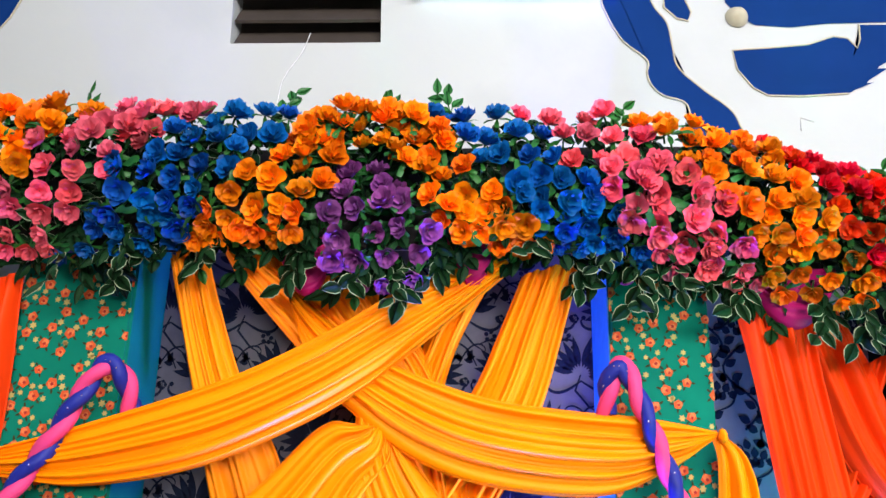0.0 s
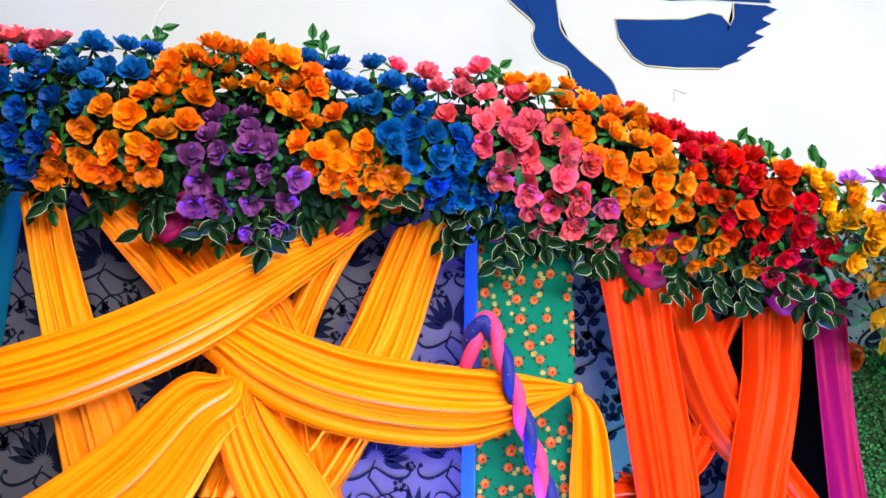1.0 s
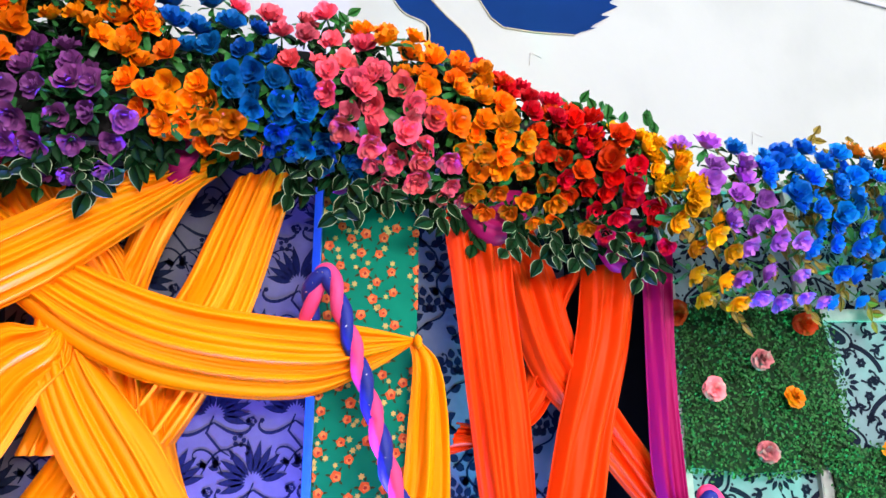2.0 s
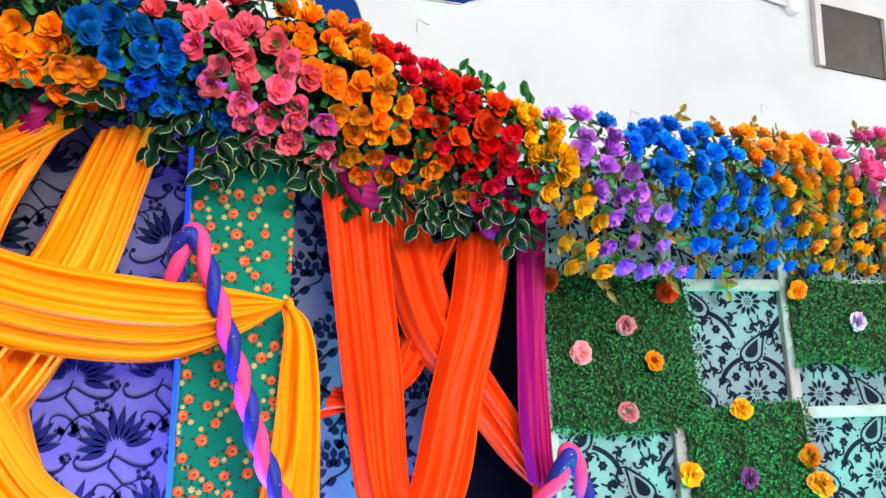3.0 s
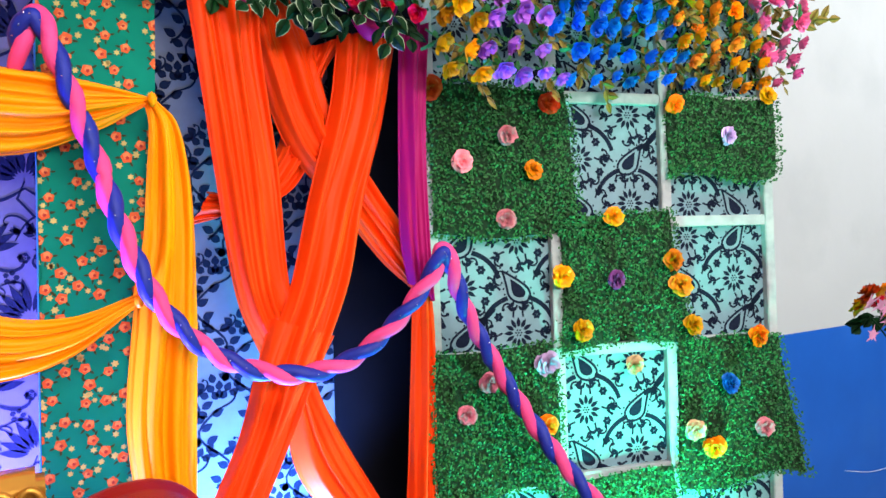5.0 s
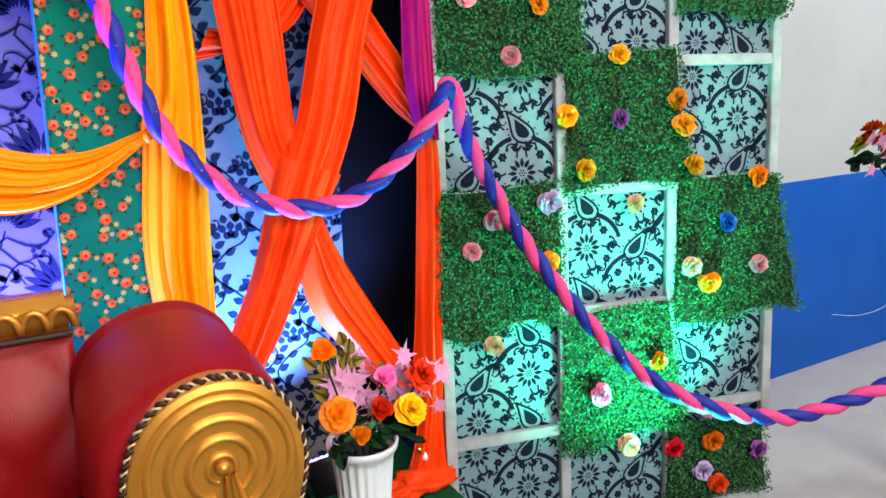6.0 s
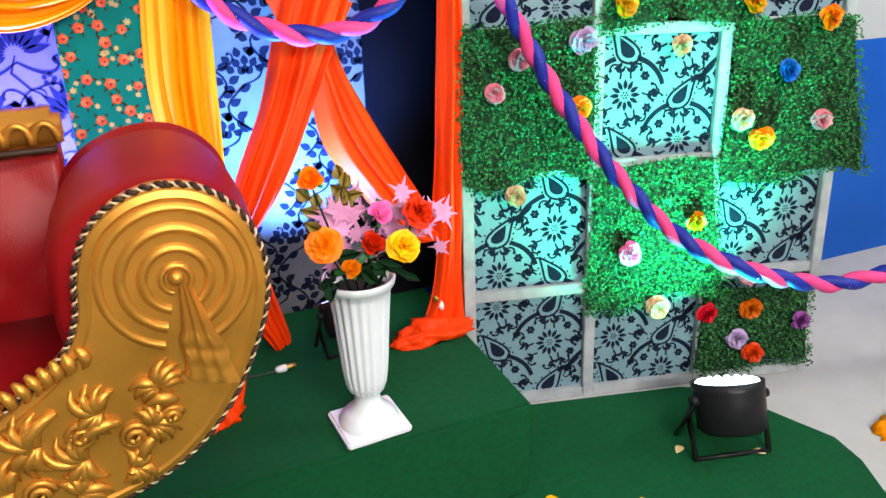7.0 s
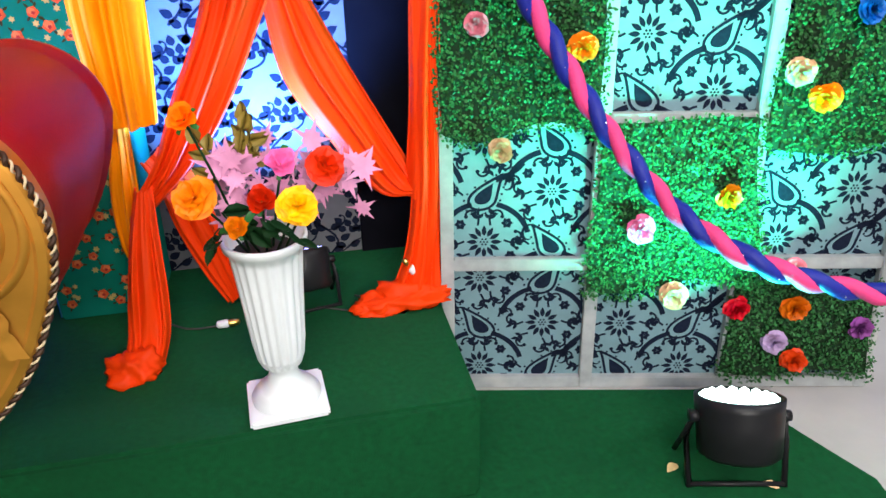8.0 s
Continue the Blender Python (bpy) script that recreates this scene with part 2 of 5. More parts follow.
def stroke(bm, pts, width, put, mat=0, taper=True):
    n = len(pts)
    left, right = [], []
    for i, (u, v) in enumerate(pts):
        a, b = pts[max(i - 1, 0)], pts[min(i + 1, n - 1)]
        d = math.hypot(b[0] - a[0], b[1] - a[1]) or 1
        nx, ny = -(b[1] - a[1]) / d, (b[0] - a[0]) / d
        w = width / 2 * ((0.25 + 0.75 * math.sin(math.pi * (0.12 + 0.88 * i / (n - 1)))) if taper else 1)
        left.append((u + nx * w, v + ny * w))
        right.append((u - nx * w, v - ny * w))
    for i in range(n - 1):
        poly(bm, [left[i], left[i + 1], right[i + 1], right[i]], put, mat)


def curl(bm, u, v, angle, size, turn, put, width):
    pts = []
    for k in range(13):
        s = k / 12
        a = angle + turn * 3.9 * s * s
        pts.append((u, v))
        u, v = u + size / 8 * (1 - 0.75 * s) * math.cos(a), v + size / 8 * (1 - 0.75 * s) * math.sin(a)
    stroke(bm, pts, width, put)
    e = pts[-1]
    poly(bm, [(e[0] + width * 0.8 * math.cos(k), e[1] + width * 0.8 * math.sin(k)) for k in (0, 1, 2, 3, 4, 5)], put)


def rosette(bm, u, v, r, petals, put, mat=0, hole=0.35):
    for k in range(petals):
        a = k * math.tau / petals
        blade(bm, u + hole * r * math.cos(a), v + hole * r * math.sin(a), a, r * (1 - hole), r * 4.4 / petals, put, mat)
    ring = [(u + hole * 0.55 * r * math.cos(k * math.tau / 12), v + hole * 0.55 * r * math.sin(k * math.tau / 12)) for k in range(13)]
    stroke(bm, ring, r * 0.12, put, mat, taper=False)


def paisley(bm, u, v, size, turn, put):
    """A bent teardrop: outline, filled core, a fringe of dots and a hooked tail."""
    def drop(scale, n=26):
        out = []
        for k in range(n + 1):
            a = k * math.tau / n
            x, y = 0.50 * math.sin(a) * max(0.0, math.sin(a / 2)) ** 1.3, 0.5 * math.cos(a)
            x, y = x * scale, (y + 0.12) * scale - 0.12
            x += turn * (0.75 * max(0.0, y + 0.15) ** 1.6 + 0.25 * y)
            out.append((u + size * x, v + size * y))
        return out
    outline = drop(1.0)
    stroke(bm, outline, size * 0.075, put, taper=False)
    poly(bm, drop(0.60)[:-1], put)
    for k, (a, b) in enumerate(drop(1.32, 22)[1:-1]):
        poly(bm, [(a + size * 0.036 * math.cos(c), b + size * 0.036 * math.sin(c)) for c in range(6)], put)
    tip = outline[0]
    hook = [(tip[0] + turn * size * (0.20 * math.sin(c) + 0.03 * c), tip[1] - size * 0.22 * (1 - math.cos(c))) for c in np.linspace(0, 3.6, 10)]
    stroke(bm, hook, size * 0.085, put)


def in_cell(w, h, ox, oy, oz):
    """Clamps motif points into a w x h panel and places them."""
    def put(u, v):
        return (ox + min(max(u, 0.0), w), oy, oz + min(max(v, 0.0), h))
    return put


def sprig(bm, u, v, angle, size, turn, put):
    """A little scroll with leaves and a star flower."""
    curl(bm, u, v, angle, size * 1.7, turn, put, 0.0062)
    for k, da in ((0.25, 0.9), (0.5, -0.8), (0.75, 1.0)):
        blade(bm, u + k * size * 0.8 * math.cos(angle + turn * k * 0.8), v + k * size * 0.8 * math.sin(angle + turn * k * 0.8), angle + da, size * 0.38, size * 0.20, put, n=4)


def leafy_scroll(bm, u, v, angle, size, turn, put):
    """A thin scroll that curls in on itself, with a few leaves along it and a bud at its end."""
    pts, x, y = [], u, v
    for k in range(13):
        a = angle + turn * 4.0 * (k / 12) ** 1.8
        pts.append((x, y))
        if k in (3, 5):
            for sgn in (1, -1):
                blade(bm, x, y, a + sgn * 0.9, size * 0.26, size * 0.13, put, n=4)
        x, y = x + size / 12 * math.cos(a), y + size / 12 * math.sin(a)
    stroke(bm, pts, 0.0070, put, taper=False)
    e = pts[-1]
    poly(bm, [(e[0] + 0.0068 * math.cos(k), e[1] + 0.0068 * math.sin(k)) for k in range(6)], put)


def scallop_print(w, h, seed):
    """Daisies under bold broken domes, alternating with paisleys, scrolls all round, cut to one panel."""
    rng = random.Random(seed)
    bm = bmesh.new()
    put = in_cell(w, h, 0, 0, 0)
    su, sv = 0.200, 0.160
    ou, ov = rng.choice((0.08, 0.09, 0.285)) + rng.uniform(-0.01, 0.01), rng.choice((0.05, 0.21)) + rng.uniform(-0.01, 0.01)
    for j in range(-2, 4):
        for i in range(-2, 4):
            u, v = ou + i * su, ov + j * sv
            if (i + j) % 2:
                paisley(bm, u, v, 0.112, -1 if j % 2 else 1, put)
                for a, t in ((0.35, -1), (3.3, 1)):
                    leafy_scroll(bm, u + 0.064 * math.cos(a), v + 0.060 * math.sin(a), a - 0.9 * t, 0.075, t, put)
                continue
            for a0, a1 in ((14, 76), (106, 168)) + (((284, 328),) if j % 2 else ()):
                stroke(bm, [(u + 0.136 * math.cos(radians(a)), v + 0.126 * math.sin(radians(a))) for a in range(a0, a1, 6)], 0.0165, put, taper=False)
            for k in range(12):
                a = k * math.tau / 12
                blade(bm, u + 0.020 * math.cos(a), v + 0.020 * math.sin(a), a, 0.035, 0.0150, put)
            for k in range(7):
                a, r = k * math.tau / 6, 0.0100 if k < 6 else 0
                poly(bm, [(u + r * math.cos(a) + 0.0036 * math.cos(b), v + r * math.sin(a) + 0.0036 * math.sin(b)) for b in range(6)], put)
            for a, t in ((0.1, 1), (1.25, -1), (1.9, 1), (3.1, -1), (3.9, 1), (4.75, -1), (5.3, 1)):
                leafy_scroll(bm, u + 0.060 * math.cos(a), v + 0.057 * math.sin(a), a - 0.5 * t, 0.090, t, put)
            for a in (0.75, 2.45, 5.75):
                rosette(bm, u + 0.094 * math.cos(a), v + 0.090 * math.sin(a), 0.0185, 6, put, hole=0.12)
    bmesh.ops.delete(bm, geom=[f for f in bm.faces if f.calc_area() < 1e-7], context="FACES")
    return bm


def fan_print(w, h, seed):
    """Large palmette fans with scrolls."""
    rng = random.Random(seed)
    bm = bmesh.new()
    put = in_cell(w, h, 0, 0, 0)
    for j in range(-1, int(h / 0.20) + 2):
        for i in range(-1, int(w / 0.24) + 2):
            u, v = i * 0.24 + (j % 2) * 0.12, j * 0.20
            lean = 0.25 if j % 2 else -0.25
            for k in range(-5, 6):
                a = math.pi / 2 + lean + k * 0.30
                blade(bm, u + 0.024 * math.cos(a), v + 0.024 * math.sin(a), a + 0.12 * (1 if k > 0 else -1), 0.108 - 0.006 * abs(k), 0.024, put)
            stroke(bm, [(u, v), (u - 0.02, v - 0.05), (u + 0.02, v - 0.10), (u + 0.05, v - 0.12)], 0.008, put)
            curl(bm, u, v - 0.02, -0.6, 0.15, 1, put, 0.010)
            curl(bm, u, v - 0.02, math.pi + 0.6, 0.15, -1, put, 0.010)
            for k in range(5):
                poly(bm, [(u + 0.075 + 0.014 * math.cos(1.3 * k) + 0.008 * math.cos(b), v - 0.075 + 0.014 * math.sin(1.3 * k) + 0.008 * math.sin(b)) for b in range(6)], put)
            curl(bm, u + 0.04, v - 0.10, 0.4, 0.09, -1, put, 0.007)
            rosette(bm, u + 0.11, v - 0.02, 0.017, 5, put)
            sprig(bm, u + 0.09, v + 0.03, 1.1, 0.085, -1, put)
            sprig(bm, u - 0.09, v + 0.03, 2.0, 0.085, 1, put)
    bmesh.ops.delete(bm, geom=[f for f in bm.faces if f.calc_area() < 1e-7], context="FACES")
    return bm


def vine_print(w, h, seed):
    """Leafy trailing stems with scaly blossoms."""
    rng = random.Random(seed)
    bm = bmesh.new()
    put = in_cell(w, h, 0, 0, 0)
    for j in range(-1, int(h / 0.205) + 2):
        for i in range(-1, int(w / 0.190) + 2):
            u, v = i * 0.190 + (j % 2) * 0.095, j * 0.205
            stem = [(u + 0.05 * math.sin(k * 0.55), v - 0.02 + k * 0.022) for k in range(13)]
            stroke(bm, stem, 0.008, put, taper=False)
            for k in range(1, 13, 2):
                x, y = stem[k]
                for s in (1, -1):
                    blade(bm, x + s * 0.008, y, math.pi / 2 - s * 1.05, 0.042, 0.027, put)
            x, y = stem[-1]
            curl(bm, x, y, 0.3, 0.10, 1, put, 0.007)
            curl(bm, stem[5][0], stem[5][1], 0.2, 0.10, 1, put, 0.007)
            bx, by = u + 0.115, v + 0.06
            for row, count in ((0, 3), (1, 5), (2, 4)):
                for k in range(count):
                    a = math.pi / 2 + (k - (count - 1) / 2) * 0.52
                    r = 0.012 + 0.028 * row
                    blade(bm, bx + r * math.cos(a), by + r * math.sin(a), a, 0.034, 0.026, put)
    bmesh.ops.delete(bm, geom=[f for f in bm.faces if f.calc_area() < 1e-7], context="FACES")
    return bm


def small_floral_print(w, h, seed, shear):
    """Little orange roses and cream daisies in pairs and threes."""
    rng = random.Random(seed)
    bm = bmesh.new()

    def put(u, v):
        v = min(max(v, 0.0), h)
        return (min(max(u, 0.0), w) + shear * v, 0, v)
    spots = []
    tries = 0
    while len(spots) < int(w * h / 0.0033) and tries < 6000:
        tries += 1
        u, v = rng.uniform(-0.01, w + 0.01), rng.uniform(0, h)
        if all(math.hypot(u - a, v - b) > 0.044 for a, b in spots):
            spots.append((u, v))

    def lobed(u, v, r, lobes, depth, spin, mat):
        poly(bm, [(u + r * (1 - depth * abs(math.sin(lobes * a / 2))) * math.cos(a + spin), v + r * (1 - depth * abs(math.sin(lobes * a / 2))) * math.sin(a + spin)) for a in (k * math.tau / 30 for k in range(30))], put, mat)

    for u, v in spots:
        spin, r = rng.uniform(0, 6), rng.uniform(0.0135, 0.0175)
        for k in range(4):           # twigs and small dark leaves round the rose
            a = spin + 1.6 * k + rng.uniform(-0.4, 0.4)
            blade(bm, u + 0.8 * r * math.cos(a), v + 0.8 * r * math.sin(a), a, r * 1.0, r * 0.42, put, 3, n=3)
        lobed(u, v, r, 5, 0.20, spin, 0)
        lobed(u + 0.30 * r * math.cos(spin), v + 0.30 * r * math.sin(spin), r * 0.66, 4, 0.25, spin + 1, 4)
        lobed(u + 0.1 * r, v - 0.1 * r, r * 0.36, 5, 0.35, spin, 1)
        for k in range(rng.choice((1, 1, 2))):
            a = spin + 2.3 + 1.3 * k
            x, y, q = u + r * 1.75 * math.cos(a), v + r * 1.75 * math.sin(a), rng.uniform(0.008, 0.0115)
            lobed(x, y, q, 6, 0.42, a, 2)
            lobed(x, y, q * 0.36, 4, 0.1, a, 3)

    bmesh.ops.delete(bm, geom=[f for f in bm.faces if f.calc_area() < 1e-8], context="FACES")
    for f in bm.faces:           # overlapping petals lie in thin layers
        lift = {3: 0.0, 0: -0.0006, 2: -0.0006, 4: -0.0012, 1: -0.0018}[f.material_index]
        for vert in f.verts:
            vert.co.y = lift
    return bm


# ---- structure ----
WALL_Y, STAGE = 2.36, 0.336
part_floor = part("floor", boxes((-5, 9, -6, WALL_Y, -0.1, 0)), CONCRETE, smooth=False)
tagged(part_floor, "grey worn cement hall floor", "floor", kind="structure")
# back wall with a louvred opening
WX0, WX1, WZ0, WZ1 = -0.765, -0.215, 3.545, 3.95
bm = boxes((-5, WX0, WALL_Y, WALL_Y + 0.2, 1.14, 5), (WX1, 9, WALL_Y, WALL_Y + 0.2, 1.14, 5), (WX0, WX1, WALL_Y, WALL_Y + 0.2, 1.14, WZ0), (WX0, WX1, WALL_Y, WALL_Y + 0.2, WZ1, 5))
tagged(part("wall_north", bm, WALL, smooth=False), "white plastered hall wall, uneven and marked", "wall", kind="structure")
tagged(part("dado", boxes((-5, 9, WALL_Y - 0.003, WALL_Y + 0.2, 0, 1.14)), WALL_BLUE, smooth=False), "bright blue painted lower wall band", "wall", kind="structure")
for n, d in (("wall_south", (-5, 9, -6.2, -6, 0, 5)), ("wall_west", (-5.2, -5, -6.2, 2.6, 0, 5)), ("wall_east", (9, 9.2, -6.2, 2.6, 0, 5))):
    tagged(part(n, boxes(d), WALL, smooth=False), "plain white hall wall", "wall", kind="structure")
tagged(part("ceiling", boxes((-5.2, 9.2, -6.2, 2.6, 5, 5.2)), WALL, smooth=False), "plain white hall ceiling", "ceiling", kind="structure")

vent = thing("window_1", "dark wooden louvred ventilator in the white wall", "window", kind="structure")
part("window_frame", boxes((WX0, WX1, WALL_Y + 0.12, WALL_Y + 0.16, WZ0, WZ1)), DARKWOOD, vent, smooth=False)
for k in range(4):
    z = WZ0 + 0.05 + 0.1 * k
    bm = bmesh.new()
    box(bm, WX0 + 0.005, WX1 - 0.005, -0.055, 0.055, -0.006, 0.006)
    part("slat", bm, DARKWOOD, vent, smooth=False, at=pose(0, WALL_Y + 0.06, z, 52))

lamp = thing("tube_light", "slim glowing cyan-white tube light on the wall", "light")
bm = bmesh.new()
tube(bm, [(-0.06 + 0.05 * k, WALL_Y - 0.05, 3.738 - 0.001 * k) for k in range(14)], 0.011, 10)
part("tube", bm, TUBE_GLOW, lamp)
part("batten", boxes((-0.10, 0.64, WALL_Y - 0.035, WALL_Y - 0.001, 3.745, 3.775), bevel=0.004), PLASTIC_WHITE, lamp, smooth=False)
for x in (-0.10, 0.62):
    part("end_cap", boxes((x, x + 0.03, WALL_Y - 0.065, WALL_Y - 0.002, 3.718, 3.76), bevel=0.004), PLASTIC_WHITE, lamp, smooth=False)


def mural_shape(outline, label, rim=True):
    """A flat painted figure with a cream painted rim, on the wall."""
    m = thing("mural", label, "mural", kind="structure")
    bm = bmesh.new()
    poly(bm, outline, lambda u, v: (u, WALL_Y - 0.0035, v))
    bmesh.ops.triangulate(bm, faces=bm.faces[:], ngon_method="EAR_CLIP")
    part("painted_figure", bm, PAINT_NAVY, m, smooth=False)
    if rim:
        bm = bmesh.new()
        tube(bm, [(u, WALL_Y - 0.0035, v) for u, v in list(outline) + [outline[0]]], 0.0035, 6)
        part("painted_rim", bm, PAINT_CREAM, m, smooth=False)
    return m


PAINT_CREAM = material("cream_mural_paint", (0.40, 0.37, 0.28), 0.7, vary=0.2, scale=20, bump=0.2, bump_scale=30)
NECK = [(0.60, 3.95), (0.60, 3.74), (0.612, 3.665), (0.664, 3.548), (0.75, 3.464), (0.746, 3.41), (0.76, 3.36), (0.80, 3.32), (0.866, 3.297), (0.886, 3.25), (0.886, 3.10),
        (1.085, 3.10), (1.061, 3.195), (1.03, 3.265), (0.94, 3.345), (0.862, 3.43), (0.848, 3.51), (0.836, 3.616), (0.785, 3.71), (0.76, 3.95)]
mural_shape([tuple(p) for p in curve_points(NECK, 75)], "navy blue painted curling swan neck with a cream rim")
wing = thing("mural", "navy blue painted feathered wing with a cream rim", "mural", kind="structure")
WING = [(1.065, 3.500), (1.073, 3.423), (1.121, 3.350), (1.17, 3.318), (1.29, 3.314), (1.459, 3.323), (1.53, 3.362), (1.58, 3.42), (1.62, 3.48), (1.655, 3.54), (1.68, 3.60), (1.540, 3.60), (1.535, 3.54), (1.520, 3.505), (1.49, 3.545), (1.44, 3.553), (1.34, 3.520), (1.20, 3.508)]
bm = bmesh.new()
hub = bm.verts.new((1.50, WALL_Y - 0.0035, 3.47))
vs = [bm.verts.new((u, WALL_Y - 0.0035, v)) for u, v in WING]
for a, b in zip(vs, vs[1:] + vs[:1]):
    bm.faces.new((hub, a, b))
part("painted_figure", bm, PAINT_NAVY, wing, smooth=False)
for (u0, v0), (u1, v1), tip in zip(WING[5:10], WING[6:11], ((1.557, 3.366), (1.617, 3.422), (1.655, 3.468), (1.69, 3.522), (1.72, 3.585))):
    bm = bmesh.new()
    poly(bm, [(u0 - 0.01, v0), tip, (u1 - 0.01, v1)], lambda u, v: (u, WALL_Y - 0.0050, v))
    part("feather_tip", bm, PAINT_NAVY, wing, smooth=False)
bm = bmesh.new()
tube(bm, [(u, WALL_Y - 0.0035, v) for u, v in WING[11:] + WING[:6]], 0.0035, 6)
part("painted_rim", bm, PAINT_CREAM, wing, smooth=False)
mural_shape([(1.06, 3.70), (1.10, 3.64), (1.16, 3.602), (1.29, 3.592), (1.43, 3.607), (1.52, 3.608), (1.70, 3.612), (1.68, 3.64), (1.76, 3.70), (1.71, 3.72), (1.80, 3.95), (1.06, 3.95)], "navy blue painted swan back with a cream rim", False)
mural_shape([(0.83, 3.68), (0.875, 3.632), (0.915, 3.622), (0.93, 3.66), (0.90, 3.74), (0.84, 3.78)], "navy blue painted swan head with a cream rim")
mural_shape([(-1.9, 3.5), (-1.62, 3.60), (-1.58, 3.66), (-1.54, 3.76), (-1.5, 3.95), (-1.9, 3.95)], "navy blue painted curl with a cream rim")
wall_rosette = thing("wall_rosette", "round cream plaster rosette on the painted wall", "rosette")
bm = bmesh.new()
lathe(bm, [(0.0, 0.035), (0.014, 0.034), (0.022, 0.028), (0.030, 0.022), (0.038, 0.010), (0.042, 0.0)], 24)
part("boss", bm, PAINT_CREAM, wall_rosette, at=pose(1.095, WALL_Y - 0.004, 3.635, 90))

# stage platform under green carpet, and the carpet on the floor before it
tagged(part("stage_platform", boxes((-2.6, 1.558, 1.443, WALL_Y - 0.01, 0, STAGE), bevel=0.012), CARPET, smooth=False), "low stage platform covered in green carpet", "platform", kind="structure")
bm = bmesh.new()
rng = random.Random(5)
edge = [(2.62 + 0.05 * math.sin(5.2 * y) + 0.03 * math.sin(11 * y + 1), y) for y in np.linspace(-1.5, 1.62, 26)]
edge = [(x - 0.10 * max(0, y - 1.2) / 0.3, y) for x, y in edge]
top = [bm.verts.new((x, y, 0.006)) for x, y in edge] + [bm.verts.new((x, y, 0.006)) for x, y in ((2.36, 1.715), (2.0, 1.80), (1.57, 1.90))] + [bm.verts.new((-2.6, 1.97, 0.006)), bm.verts.new((-2.6, -1.5, 0.006))]
f = bm.faces.new(top)
bmesh.ops.triangulate(bm, faces=[f])
r = bmesh.ops.extrude_face_region(bm, geom=bm.faces[:])
bmesh.ops.translate(bm, verts=[v for v in r["geom"] if isinstance(v, bmesh.types.BMVert)], vec=(0, 0, -0.0055))
tagged(part("carpet", bm, CARPET, smooth=False), "green carpet with a wavy cut edge on the floor", "carpet", kind="structure")

# ---- stage backdrop: printed cloth behind the drapes ----
back = thing("centre_backdrop", "pewter cloth backdrop with black flocked palmettes", "backdrop cloth")
part("cloth", boxes((-1.0, 0.52, 2.335, 2.35, STAGE, 2.75)), SILVER_DARK, back, smooth=False)
part("print", fan_print(1.52, 2.4, 3), FLOCK, back, "black flocked fan pattern", smooth=False, at=pose(-1.0, 2.3340, STAGE))
for x0, x1, sd in ((0.66, 1.62, 4), (-2.2, -1.22, 6)):
    portal = thing("side_backdrop", "pale cloth backdrop with dark leafy vine print", "backdrop cloth")
    part("cloth", boxes((x0, x1, 2.335, 2.35, STAGE, 2.65)), PALE, portal, smooth=False)
    part("print", vine_print(x1 - x0, 2.3, sd), FLOCK, portal, "dark leafy vine pattern", smooth=False, at=pose(x0, 2.3340, STAGE))


# added black sheet before the vine cloth, in place of the drapes' shade
dark = thing("dark_backdrop", "black sheet standing for the deep shade at the right of the side portal", "backdrop cloth")
part("cloth", boxes((1.36, 1.98, 2.318, 2.326, STAGE, 2.62)), SHADE_BLACK, dark, smooth=False)


def pillar(x0, x1, seed, side):
    """A cloth-covered box pillar; its foot stands a little to the left of its head."""
    shear = 0.028
    p = thing("cloth_pillar", "green cloth-covered pillar printed with orange roses", "pillar", "stage pillars")
    bm = boxes((0, x1 - x0, 0, 0.24, 0, 2.42), bevel=0.006)
    for v in bm.verts:
        v.co.x += shear * v.co.z
    part("body", bm, TEAL, p, smooth=False)
    part("print", small_floral_print(x1 - x0, 2.36, seed, shear), [PRINT_ORANGE, PRINT_RED, PRINT_CREAM, PRINT_OLIVE, PRINT_PEACH], p, "small orange rose and cream daisy print", smooth=False, at=pose(0, -0.003, 0.02))
    bm = boxes((-0.004 if side < 0 else x1 - x0 + 0.001, -0.001 if side < 0 else x1 - x0 + 0.004, 0.004, 0.236, 0.01, 2.41))
    for v in bm.verts:
        v.co.x += shear * v.co.z
    part("side_cloth", bm, TEAL_SIDE if side < 0 else TEAL, p, "shiny side cloth", smooth=False)
    p.matrix_world = pose(x0 - shear * 2.15, 2.09, STAGE)
    return p


pillar(0.487, 0.775, 11, -1)
pillar(-1.235, -0.905, 12, 1)
tagged(part("header_board", boxes((-1.7, 0.95, 2.03, 2.07, 2.68, 2.985), (0.95, 1.30, 2.03, 2.07, 2.58, 2.84), (1.30, 1.46, 2.03, 2.07, 2.52, 2.70)), BOARD, smooth=False), "dark board behind the flower arch", "board")


